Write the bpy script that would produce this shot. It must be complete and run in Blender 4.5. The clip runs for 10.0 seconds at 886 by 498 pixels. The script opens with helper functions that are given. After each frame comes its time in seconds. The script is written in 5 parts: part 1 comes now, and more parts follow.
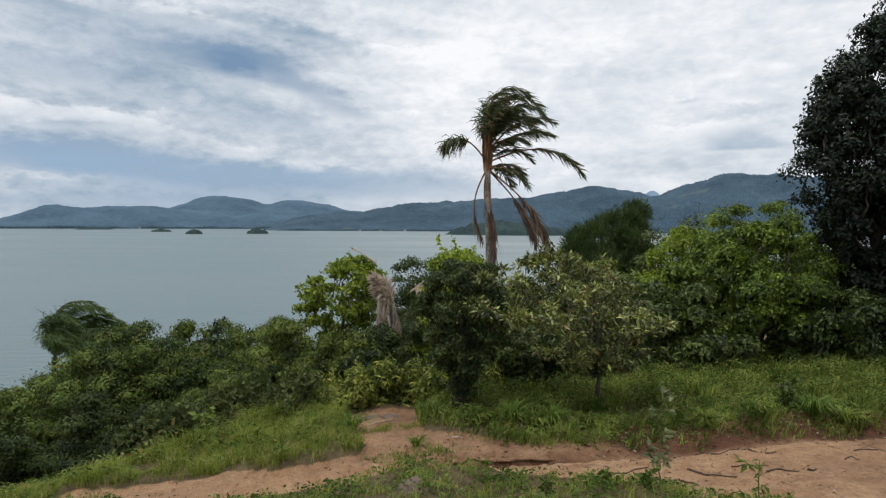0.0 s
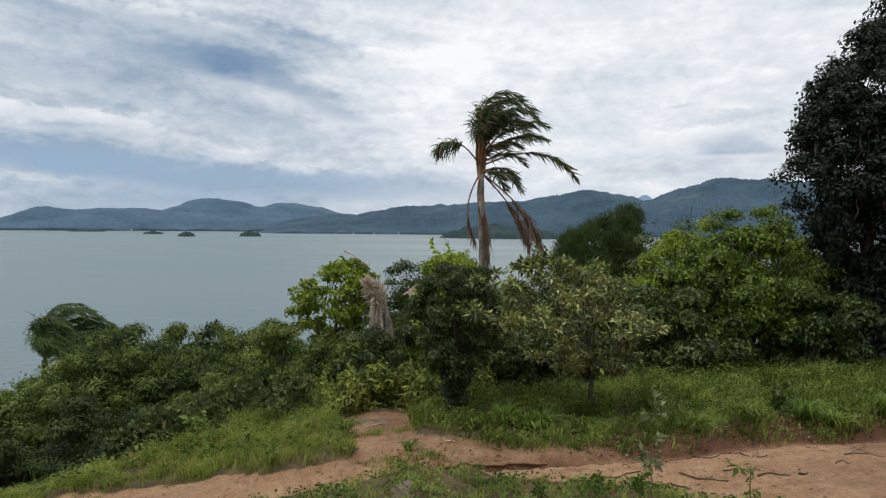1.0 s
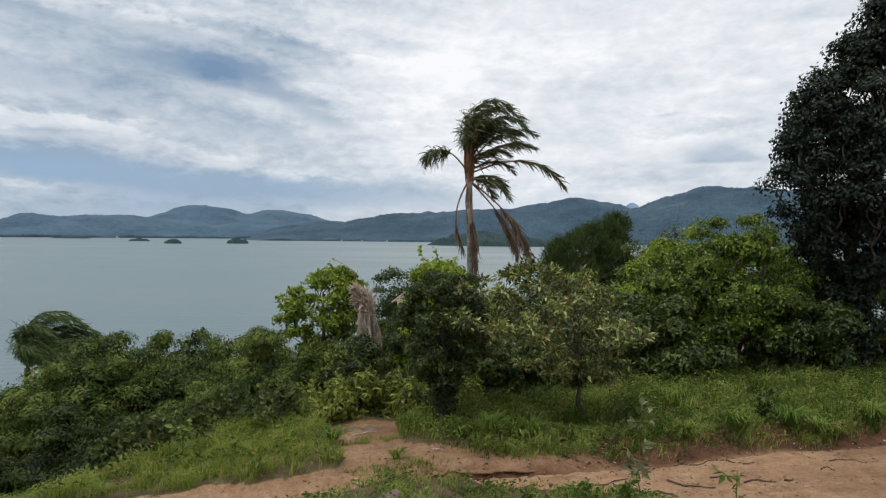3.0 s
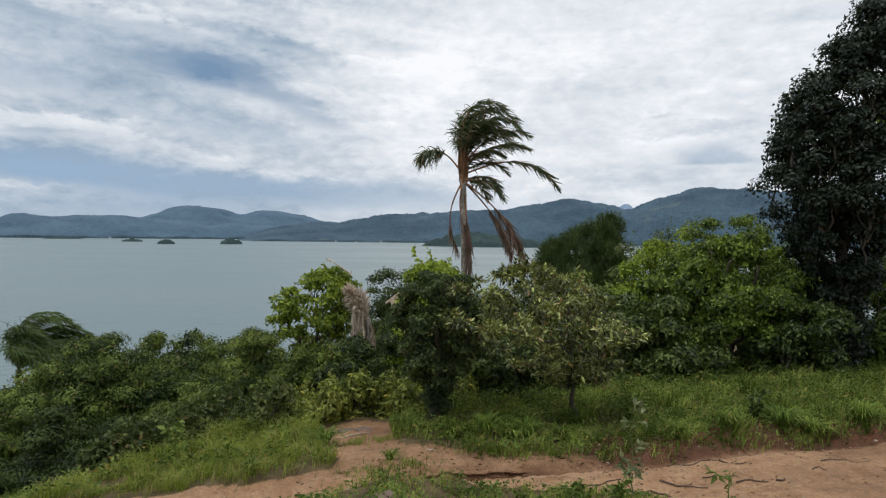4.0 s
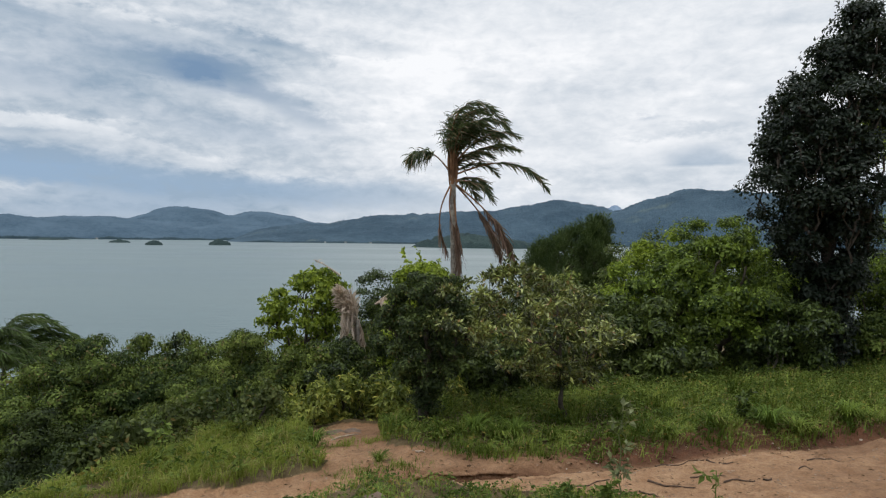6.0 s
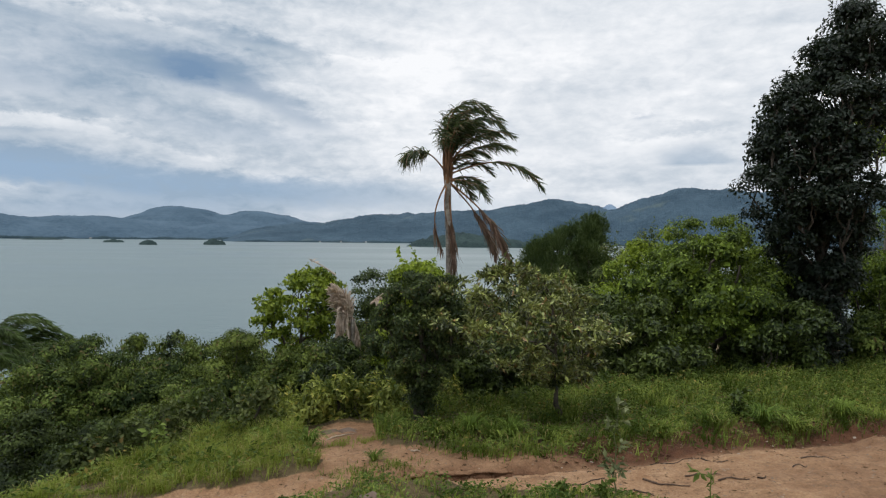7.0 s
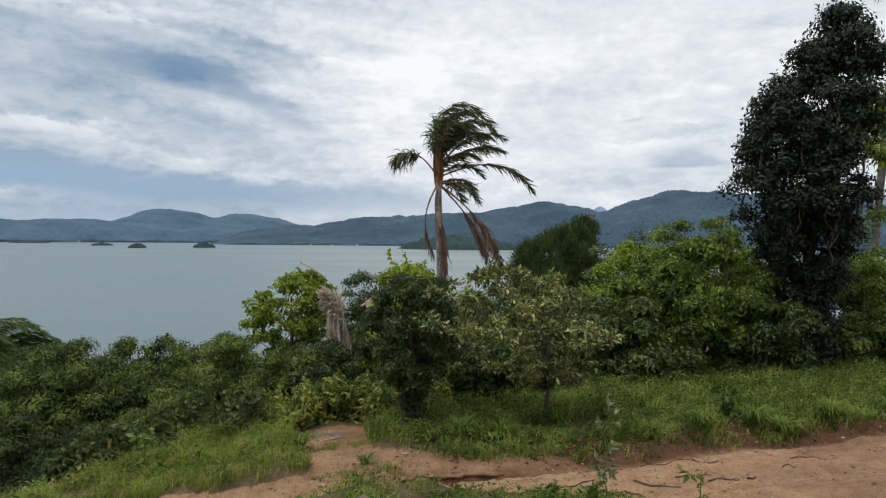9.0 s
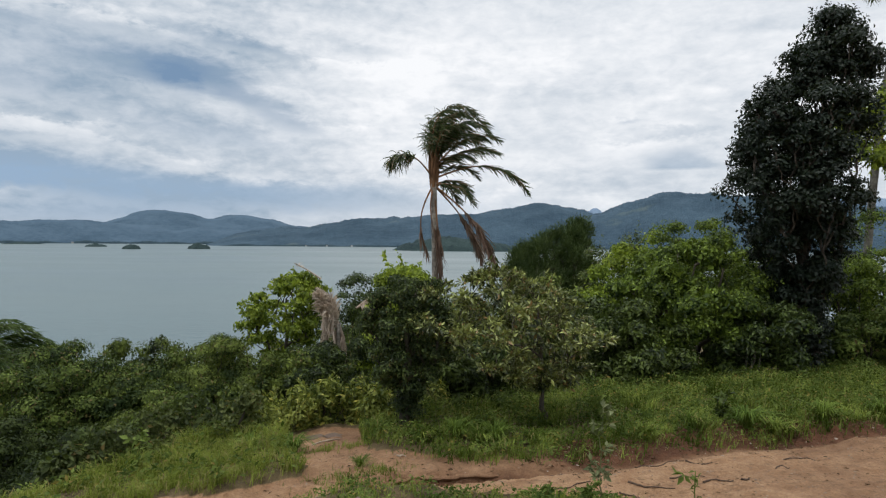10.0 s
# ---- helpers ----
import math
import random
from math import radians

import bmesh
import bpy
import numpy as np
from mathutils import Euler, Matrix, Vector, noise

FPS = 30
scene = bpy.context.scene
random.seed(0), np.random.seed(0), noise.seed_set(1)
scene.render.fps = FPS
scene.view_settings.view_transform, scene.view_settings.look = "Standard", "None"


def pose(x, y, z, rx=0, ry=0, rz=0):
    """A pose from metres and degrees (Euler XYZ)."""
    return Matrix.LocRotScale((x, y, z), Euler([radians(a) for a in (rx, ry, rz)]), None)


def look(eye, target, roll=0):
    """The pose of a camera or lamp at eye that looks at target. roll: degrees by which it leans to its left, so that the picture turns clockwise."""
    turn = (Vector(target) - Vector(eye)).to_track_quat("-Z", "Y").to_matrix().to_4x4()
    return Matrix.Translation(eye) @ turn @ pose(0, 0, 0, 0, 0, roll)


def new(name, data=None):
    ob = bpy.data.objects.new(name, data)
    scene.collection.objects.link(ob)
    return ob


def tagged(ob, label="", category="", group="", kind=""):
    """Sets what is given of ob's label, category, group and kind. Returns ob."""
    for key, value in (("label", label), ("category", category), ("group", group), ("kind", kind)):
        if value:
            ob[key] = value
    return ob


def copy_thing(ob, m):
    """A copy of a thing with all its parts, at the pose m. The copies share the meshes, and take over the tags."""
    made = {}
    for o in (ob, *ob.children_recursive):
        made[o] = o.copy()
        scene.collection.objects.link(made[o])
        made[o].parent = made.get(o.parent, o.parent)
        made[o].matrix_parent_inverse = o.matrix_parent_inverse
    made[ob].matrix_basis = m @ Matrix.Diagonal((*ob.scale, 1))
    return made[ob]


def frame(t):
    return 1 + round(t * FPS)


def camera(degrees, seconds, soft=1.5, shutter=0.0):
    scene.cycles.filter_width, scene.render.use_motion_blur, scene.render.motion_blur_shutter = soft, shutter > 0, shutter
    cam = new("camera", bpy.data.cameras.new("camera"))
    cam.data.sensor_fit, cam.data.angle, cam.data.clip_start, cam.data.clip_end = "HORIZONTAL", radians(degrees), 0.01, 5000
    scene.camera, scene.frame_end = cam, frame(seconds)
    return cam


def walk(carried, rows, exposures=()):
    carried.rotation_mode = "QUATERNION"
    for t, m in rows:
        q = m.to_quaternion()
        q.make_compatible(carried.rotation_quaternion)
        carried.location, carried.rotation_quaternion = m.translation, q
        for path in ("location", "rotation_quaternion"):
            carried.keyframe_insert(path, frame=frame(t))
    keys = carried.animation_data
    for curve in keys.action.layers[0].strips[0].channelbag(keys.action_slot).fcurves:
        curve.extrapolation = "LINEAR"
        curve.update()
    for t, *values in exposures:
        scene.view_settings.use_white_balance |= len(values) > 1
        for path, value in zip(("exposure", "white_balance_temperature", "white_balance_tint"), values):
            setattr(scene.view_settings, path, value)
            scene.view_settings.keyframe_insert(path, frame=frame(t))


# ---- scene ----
# A headland over a wide bay, panned from left to right by someone who stands still.

# ---- camera ----
cam = camera(69.5, 10.0, soft=1.25)
PATH = [
    (0.0, 0.000, 0.000, 2.000, 87.65, -0.35, 0.01),
    (0.5, -0.002, -0.001, 2.001, 87.80, -0.43, -0.19),
    (1.0, 0.002, 0.003, 2.002, 87.95, -0.56, -0.58),
    (1.5, 0.001, 0.000, 2.003, 88.15, -0.63, -0.98),
    (2.0, 0.002, -0.004, 2.005, 88.38, -0.61, -1.22),
    (2.5, 0.003, -0.001, 2.005, 88.53, -0.61, -1.43),
    (4.0, 0.009, 0.001, 2.003, 88.70, -0.71, -2.14),
    (4.5, 0.011, 0.004, 2.004, 88.72, -0.71, -2.52),
    (5.0, 0.011, 0.004, 2.003, 88.80, -0.80, -2.70),
    (5.5, 0.014, 0.005, 2.003, 88.83, -0.77, -2.86),
    (7.0, 0.018, 0.010, 2.002, 88.75, -0.66, -3.48),
    (7.5, 0.019, 0.013, 2.002, 88.78, -0.61, -3.69),
    (8.0, 0.022, 0.014, 2.000, 88.88, -0.60, -3.91),
    (8.5, 0.021, 0.017, 2.001, 88.96, -0.51, -4.12),
    (9.0, 0.025, 0.020, 1.999, 88.98, -0.53, -4.29),
    (9.5, 0.025, 0.019, 1.999, 89.04, -0.52, -4.50),
    (10.0, 0.026, 0.016, 2.002, 89.11, -0.58, -4.71),
]
walk(cam, [(t, pose(x, y, z, rx, ry, rz)) for t, x, y, z, rx, ry, rz in PATH])
scene.view_settings.exposure = 0.0

SEA = -28.0          # level of the bay, metres
rng = np.random.default_rng(7)


# ---- node helpers ----
class Nodes:
    """A thin layer over a node tree."""

    def __init__(self, tree):
        self.tree = tree
        tree.nodes.clear()

    def add(self, kind, ins=None, **props):
        n = self.tree.nodes.new(kind)
        for k, v in props.items():
            setattr(n, k, v)
        for k, v in (ins or {}).items():
            if isinstance(v, bpy.types.NodeSocket):
                self.tree.links.new(v, n.inputs[k])
            else:
                n.inputs[k].default_value = v
        return n

    def math(self, op, a, b=0.0, c=0.0, clamp=False):
        return self.add("ShaderNodeMath", {0: a, 1: b, 2: c}, operation=op, use_clamp=clamp).outputs[0]

    def mix(self, fac, a, b, blend="MIX"):
        n = self.add("ShaderNodeMix", data_type="RGBA", blend_type=blend)
        for i, v in ((0, fac), (6, a), (7, b)):
            if isinstance(v, bpy.types.NodeSocket):
                self.tree.links.new(v, n.inputs[i])
            else:
                n.inputs[i].default_value = v if i == 0 else (*v, 1.0)[:4]
        return n.outputs[2]

    def noise(self, vec, scale, detail=4.0, rough=0.55, distort=0.0):
        ins = {"Scale": scale, "Detail": detail, "Roughness": rough, "Distortion": distort}
        if vec is not None:
            ins["Vector"] = vec
        return self.add("ShaderNodeTexNoise", ins).outputs["Fac"]

    def ramp(self, fac, lo, hi, to_lo=0.0, to_hi=1.0):
        return self.add("ShaderNodeMapRange", {0: fac, 1: lo, 2: hi, 3: to_lo, 4: to_hi}).outputs[0]


# ---- sky and sun ----
SUN_EL, SUN_AZ = 70.0, -115.0      # degrees up, and to the right of straight ahead
world = bpy.data.worlds.new("sky")
scene.world = world
world.use_nodes = True
nt = Nodes(world.node_tree)
sky = nt.add("ShaderNodeTexSky", sky_type="NISHITA", sun_disc=False, sun_elevation=radians(SUN_EL),
             sun_rotation=radians(SUN_AZ), air_density=1.0, dust_density=1.5, ozone_density=1.0)
way = nt.add("ShaderNodeTexCoord").outputs["Generated"]
sep = nt.add("ShaderNodeSeparateXYZ", {0: way})
sx, sy, sz = sep.outputs
# azimuth and elevation in degrees
azim = nt.math("MULTIPLY", nt.math("ARCTAN2", sx, sy), 57.2958)
elev = nt.math("MULTIPLY", nt.math("ARCSINE", sz), 57.2958)
# the cloud deck as a flat sheet seen from below
flat = nt.math("ADD", nt.math("MAXIMUM", sz, 0.0), 0.20)
deck = nt.add("ShaderNodeCombineXYZ", {0: nt.math("DIVIDE", sx, flat), 1: nt.math("DIVIDE", sy, flat), 2: 0.3}).outputs[0]
n_mid = nt.noise(deck, 2.3, 6.0, 0.58, 0.5)
n_fine = nt.noise(deck, 6.0, 7.0, 0.60, 0.6)
# the deck lies in level layers of three sizes; both directions are pushed about by them, so that cloud edges curl
lay_a = nt.noise(nt.add("ShaderNodeCombineXYZ", {0: nt.math("MULTIPLY", azim, 0.09), 1: nt.math("MULTIPLY", elev, 0.30), 2: 1.7}).outputs[0], 1.0, 6.0, 0.58, 0.1)
lay_b = nt.noise(nt.add("ShaderNodeCombineXYZ", {0: nt.math("MULTIPLY", azim, 0.26), 1: nt.math("MULTIPLY", elev, 0.70), 2: 4.4}).outputs[0], 1.0, 6.0, 0.60, 0.2)
lay_c = nt.noise(nt.add("ShaderNodeCombineXYZ", {0: nt.math("MULTIPLY", azim, 0.60), 1: nt.math("MULTIPLY", elev, 1.15), 2: 8.1}).outputs[0], 1.0, 7.0, 0.60, 0.4)
azw = nt.math("MULTIPLY_ADD", nt.math("SUBTRACT", lay_a, 0.5), 5.0, azim)
elw = nt.math("MULTIPLY_ADD", nt.math("SUBTRACT", lay_b, 0.5), 2.4, elev)
elw = nt.math("MULTIPLY_ADD", nt.math("SUBTRACT", lay_c, 0.5), 0.9, elw)


def cloud(az, el, wide, high, lean=0.0):
    """A soft patch of the deck, 0 to 1, about one direction; lean is its slope."""
    a = nt.math("SUBTRACT", azw, az)
    e = nt.math("SUBTRACT", nt.math("SUBTRACT", elw, el), nt.math("MULTIPLY", a, lean))
    a = nt.math("POWER", nt.math("ABSOLUTE", nt.math("DIVIDE", a, wide)), 2.0)
    e = nt.math("POWER", nt.math("ABSOLUTE", nt.math("DIVIDE", e, high)), 2.0)
    return nt.math("EXPONENT", nt.math("MULTIPLY", nt.math("ADD", a, e), -1.0))


def total(items):
    out = None
    for gain, patch in items:
        term = nt.math("MULTIPLY", patch, gain)
        out = term if out is None else nt.math("ADD", out, term)
    return out


def billow(az, wide, top, lean, fade, curl=1.0):
    """A bank of cloud with a crisp, curling upper edge that fades out downwards."""
    a = nt.math("SUBTRACT", azim, az)
    d = nt.math("SUBTRACT", nt.math("MULTIPLY_ADD", a, lean, top), elev)
    d = nt.math("MULTIPLY_ADD", nt.math("SUBTRACT", lay_b, 0.5), 3.2 * curl, d)
    d = nt.math("MULTIPLY_ADD", nt.math("SUBTRACT", lay_c, 0.5), 1.6 * curl, d)
    body = nt.math("EXPONENT", nt.math("MULTIPLY", nt.math("POWER", nt.math("DIVIDE", nt.math("MAXIMUM", d, 0.0), fade), 2.0), -1.0))
    reach = nt.math("EXPONENT", nt.math("MULTIPLY", nt.math("POWER", nt.math("ABSOLUTE", nt.math("DIVIDE", a, wide)), 4.0), -1.0))
    return nt.math("MULTIPLY", nt.math("MULTIPLY", nt.ramp(d, -0.10, 0.35), body), reach)


def shelf(az, wide, base, high):
    """The grey underside of a heap cloud, with a level base."""
    a = nt.math("SUBTRACT", azw, az)
    d = nt.math("MULTIPLY_ADD", nt.math("SUBTRACT", lay_c, 0.5), 0.5, nt.math("SUBTRACT", elev, base))
    body = nt.math("EXPONENT", nt.math("MULTIPLY", nt.math("POWER", nt.math("DIVIDE", nt.math("MAXIMUM", d, 0.0), high), 2.0), -1.0))
    reach = nt.math("EXPONENT", nt.math("MULTIPLY", nt.math("POWER", nt.math("ABSOLUTE", nt.math("DIVIDE", a, wide)), 4.0), -1.0))
    return nt.math("MULTIPLY", nt.math("MULTIPLY", nt.ramp(d, 0.0, 0.30), body), reach)


# thin, bluish stretches of the deck and the thick bright ones
thin = total([
    (1.05, cloud(-18.0, 13.5, 4.2, 1.3, -0.05)),
    (0.34, cloud(-23, 14.0, 9.0, 1.6, -0.04)),
    (0.30, cloud(-30, 11.6, 9.0, 1.2, 0.0)),
    (0.52, cloud(-12.5, 11.9, 3.6, 0.9, -0.25)),
    (0.40, cloud(-8.0, 10.0, 3.0, 0.8, -0.25)),
    (0.30, cloud(-15, 9.0, 8.0, 1.3, -0.10)),
    (1.25, cloud(-31, 5.2, 7.0, 1.3, -0.03)),
    (0.75, cloud(-22, 4.0, 10.0, 1.2, -0.02)),
    (0.60, cloud(-24, 1.8, 12.0, 1.0, 0.0)),
    (0.62, cloud(-12, 3.6, 11.0, 1.3, 0.0)),
    (0.30, cloud(0, 3.4, 9.0, 1.2, 0.0)),
    (0.35, cloud(21.3, 10.3, 1.1, 0.35, 0.0)),
    (0.16, cloud(15, 12.5, 6.0, 2.2, 0.0)),
])
bright = total([
    (0.58, billow(-31.0, 7.5, 9.0, 0.0, 1.5, 0.8)),
    (0.30, billow(-21.5, 7.5, 7.5, -0.24, 1.0, 0.7)),
    (0.30, billow(-17.5, 5.0, 11.9, -0.15, 1.5, 0.8)),
    (0.30, billow(-24.0, 6.0, 17.0, -0.10, 1.2, 1.0)),
    (0.26, billow(-2.5, 7.0, 15.2, 0.05, 2.0, 1.3)),
    (0.40, billow(20.6, 3.4, 8.6, 0.0, 1.6, 0.8)),
    (0.40, billow(18.2, 1.5, 4.2, 0.0, 1.0, 0.4)),
    (-0.42, cloud(-30.0, 7.6, 3.0, 0.35, 0.0)),
    (-0.55, cloud(-12.5, 16.0, 4.5, 0.55, -0.14)),
    (-0.30, cloud(-23.0, 16.4, 4.0, 0.6, -0.05)),
    (-0.35, cloud(-31.5, 16.2, 4.0, 0.6, -0.10)),
    (-0.18, cloud(-2.5, 16.0, 3.0, 0.5, 0.1)),
    (0.22, cloud(-12, 5.2, 7.0, 0.35, -0.05)),
    (0.40, cloud(-32, 3.4, 4.0, 0.25, 0.0)),
    (0.50, cloud(0, 14.0, 10.0, 6.0, 0.0)),
    (0.34, cloud(26, 15.0, 16.0, 6.0, 0.0)),
    (0.30, cloud(12, 16.5, 8.0, 2.5, 0.0)),
    (0.30, cloud(11, 6.8, 10.0, 1.6, 0.0)),
    (0.50, cloud(24.3, 9.8, 1.8, 0.30, 0.0)),
    (0.45, billow(24.4, 3.0, 8.8, 0.0, 1.0, 0.5)),
    (-0.70, shelf(24.6, 3.0, 5.9, 2.7)),
])
puffs = nt.math("MULTIPLY_ADD", nt.math("SUBTRACT", n_mid, 0.5), 1.25, nt.math("MULTIPLY", nt.math("SUBTRACT", n_fine, 0.5), 1.0))
calm = nt.ramp(azim, -8.0, 8.0, 1.0, 0.75)
puffs = nt.math("MULTIPLY_ADD", nt.math("SUBTRACT", lay_a, 0.5), 1.0, nt.math("MULTIPLY", puffs, 0.15))
puffs = nt.math("MULTIPLY_ADD", nt.math("SUBTRACT", lay_b, 0.5), 0.80, puffs)
puffs = nt.math("MULTIPLY_ADD", nt.math("SUBTRACT", lay_c, 0.5), 0.70, puffs)
puffs = nt.math("MULTIPLY", puffs, calm)
lightness = nt.math("ADD", nt.math("ADD", nt.math("MULTIPLY", bright, 0.55), nt.ramp(azim, -12.0, 2.0, 0.38, 0.60)), puffs)
lightness = nt.math("SUBTRACT", lightness, nt.math("MULTIPLY", thin, 0.30), clamp=True)
grey = nt.mix(lightness, (0.335, 0.430, 0.535), (0.945, 0.96, 0.99))
gap = nt.mix(nt.ramp(elev, 5.0, 9.5), (0.31, 0.45, 0.65), (0.19, 0.30, 0.46))
blue = nt.mix(0.2, gap, nt.mix(1.0, sky.outputs[0], (0.09, 0.09, 0.09), "MULTIPLY"))
thin_amount = nt.math("MULTIPLY", nt.math("SUBTRACT", thin, nt.math("MULTIPLY", bright, 0.6)), nt.math("ADD", 0.75, puffs), clamp=True)
colour = nt.mix(thin_amount, grey, blue)
# an overcast sky grows brighter towards the zenith
back = nt.add("ShaderNodeBackground", {"Color": colour, "Strength": nt.ramp(elev, 20.0, 65.0, 1.0, 1.85)})
nt.add("ShaderNodeOutputWorld", {"Surface": back.outputs[0]})

sun = new("sun", bpy.data.lights.new("sun", "SUN"))
sun.data.energy, sun.data.angle, sun.data.color = 1.35, radians(32), (1.0, 0.95, 0.87)
sun.matrix_world = look((0, 0, 50), Vector((0, 0, 50)) - Vector((math.sin(radians(SUN_AZ)) * math.cos(radians(SUN_EL)),
                        math.cos(radians(SUN_AZ)) * math.cos(radians(SUN_EL)), math.sin(radians(SUN_EL)))))


# ---- materials ----
def material(name):
    m = bpy.data.materials.new(name)
    m.use_nodes = True
    return m, Nodes(m.node_tree)


def leaf_material(name, dark, light, other=None, other_share=0.0, gloss=0.35, through_light=0.35, rough=0.5, lumps=1.0, few=1.0):
    """Leaves: each one takes its own tone between dark and light, a share of them a third colour (young or dying leaves)."""
    m, n = material(name)
    geo = n.add("ShaderNodeNewGeometry")
    ran = geo.outputs["Random Per Island"]
    place = n.add("ShaderNodeTexCoord").outputs["Object"]
    patch = n.noise(place, 2.6, 3.0, 0.6)
    tone = n.math("ADD", n.math("MULTIPLY", n.math("POWER", ran, few), 0.75 / lumps), n.ramp(patch, 0.3, 0.7, -0.26 * lumps, 0.44 * lumps))
    plant = n.add("ShaderNodeObjectInfo").outputs["Random"]
    tone = n.math("ADD", tone, n.ramp(plant, 0.0, 1.0, -0.18, 0.18), clamp=True)
    col = n.mix(tone, dark, light)
    col = n.mix(n.math("MULTIPLY", n.math("FRACT", n.math("MULTIPLY", plant, 13.3)), 0.22), col, n.mix(1.0, col, (1.25, 0.95, 0.75), "MULTIPLY"))
    if other:
        ran2 = n.math("FRACT", n.math("MULTIPLY", ran, 37.7))
        pick = n.math("LESS_THAN", ran2, n.math("MULTIPLY", n.ramp(patch, 0.35, 0.65, 0.3, 1.7), other_share))
        col = n.mix(pick, col, other)
    vein = n.noise(place, 60.0, 2.0)
    col = n.mix(n.ramp(vein, 0.3, 0.7, 0.0, 0.35), col, dark)
    bs = n.add("ShaderNodeBsdfPrincipled", {"Base Color": col, "Roughness": rough, "Specular IOR Level": gloss})
    tr = n.add("ShaderNodeBsdfTranslucent", {"Color": n.mix(0.25, col, (0.18, 0.24, 0.02))})
    mx = n.add("ShaderNodeMixShader", {0: through_light, 1: bs.outputs[0], 2: tr.outputs[0]})
    n.add("ShaderNodeOutputMaterial", {"Surface": mx.outputs[0]})
    return m


def bark_material(name, dark, light, scale=18.0, stretch=0.25, rings=0.0):
    m, n = material(name)
    place = n.add("ShaderNodeTexCoord").outputs["Object"]
    grain = n.noise(n.add("ShaderNodeMapping", {"Vector": place, "Scale": (1, 1, stretch)}).outputs[0], scale, 5.0, 0.65)
    blot = n.noise(place, 3.0, 3.0)
    f = n.math("ADD", n.ramp(grain, 0.3, 0.7), n.ramp(blot, 0.35, 0.65, -0.3, 0.3), clamp=True)
    if rings:
        z = n.add("ShaderNodeSeparateXYZ", {0: place}).outputs[2]
        ring = n.math("SINE", n.math("MULTIPLY_ADD", z, rings, n.math("MULTIPLY", blot, 4.0)))
        f = n.math("MULTIPLY", f, n.ramp(ring, 0.6, 1.0, 1.0, 0.55))
    col = n.mix(f, dark, light)
    bump = n.add("ShaderNodeBump", {"Height": grain, "Strength": 0.6, "Distance": 0.02})
    bs = n.add("ShaderNodeBsdfPrincipled", {"Base Color": col, "Roughness": 0.85, "Specular IOR Level": 0.25, "Normal": bump.outputs[0]})
    n.add("ShaderNodeOutputMaterial", {"Surface": bs.outputs[0]})
    return m


M_GUAVA = leaf_material("guava_leaves", (0.010, 0.019, 0.005), (0.570, 0.620, 0.185), (0.36, 0.22, 0.09), 0.05, few=3.0, gloss=0.38, rough=0.32, through_light=0.16)
M_SHRUB = leaf_material("shrub_leaves", (0.010, 0.020, 0.006), (0.150, 0.210, 0.045), few=2.2, gloss=0.2, rough=0.42, through_light=0.16)
M_SLOPE = leaf_material("slope_leaves", (0.020, 0.036, 0.009), (0.250, 0.325, 0.068), (0.17, 0.13, 0.05), 0.04, few=1.7, gloss=0.10, through_light=0.16, lumps=1.8)
# a darker copy of the slope leaves, with the shade below the rim painted in
M_SLOPE_SHADE = leaf_material("shaded_slope_leaves", (0.009, 0.017, 0.005), (0.090, 0.128, 0.032), few=1.8, gloss=0.12, through_light=0.12, lumps=1.8)
M_BRIGHT = leaf_material("bright_leaves", (0.020, 0.040, 0.007), (0.335, 0.460, 0.068), few=1.8, gloss=0.2, rough=0.42, through_light=0.34)
M_OLIVE = leaf_material("olive_leaves", (0.018, 0.031, 0.009), (0.190, 0.250, 0.070), (0.20, 0.16, 0.06), 0.03, few=2.0, gloss=0.18, rough=0.42, through_light=0.2)
M_ALMOND = leaf_material("almond_leaves", (0.070, 0.115, 0.010), (0.520, 0.640, 0.075), few=1.5, gloss=0.3, through_light=0.45)
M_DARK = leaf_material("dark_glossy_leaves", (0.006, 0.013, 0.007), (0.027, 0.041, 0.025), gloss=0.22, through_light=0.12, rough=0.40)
M_FEATHER = leaf_material("feathery_leaves", (0.032, 0.058, 0.021), (0.150, 0.205, 0.070), gloss=0.15, through_light=0.2)
M_YELLOW = leaf_material("yellowish_leaves", (0.050, 0.075, 0.012), (0.430, 0.480, 0.100), (0.55, 0.48, 0.10), 0.06, few=1.4, gloss=0.25)
M_PALM = leaf_material("palm_leaflets", (0.026, 0.042, 0.020), (0.120, 0.152, 0.072), (0.30, 0.20, 0.12), 0.10, gloss=0.3)
M_PALMYOUNG = leaf_material("young_palm_leaflets", (0.026, 0.052, 0.014), (0.150, 0.215, 0.060), gloss=0.25)
M_DEADPALM = leaf_material("dead_palm_leaflets", (0.42, 0.335, 0.270), (0.74, 0.62, 0.52), gloss=0.1, through_light=0.4, rough=0.85)
M_BROWNFROND = leaf_material("brown_palm_leaflets", (0.12, 0.075, 0.055), (0.32, 0.215, 0.165), gloss=0.15, through_light=0.2, rough=0.8)
M_GRASS = leaf_material("grass_blades", (0.048, 0.080, 0.011), (0.325, 0.405, 0.086), (0.30, 0.25, 0.10), 0.08, gloss=0.05, through_light=0.3, lumps=2.3)
M_LIGHTGRASS = leaf_material("light_grass_blades", (0.120, 0.160, 0.022), (0.330, 0.390, 0.085), (0.36, 0.29, 0.12), 0.14, gloss=0.05, through_light=0.4)
M_TUFT = leaf_material("tuft_blades", (0.065, 0.112, 0.018), (0.250, 0.345, 0.070), gloss=0.08, through_light=0.35)
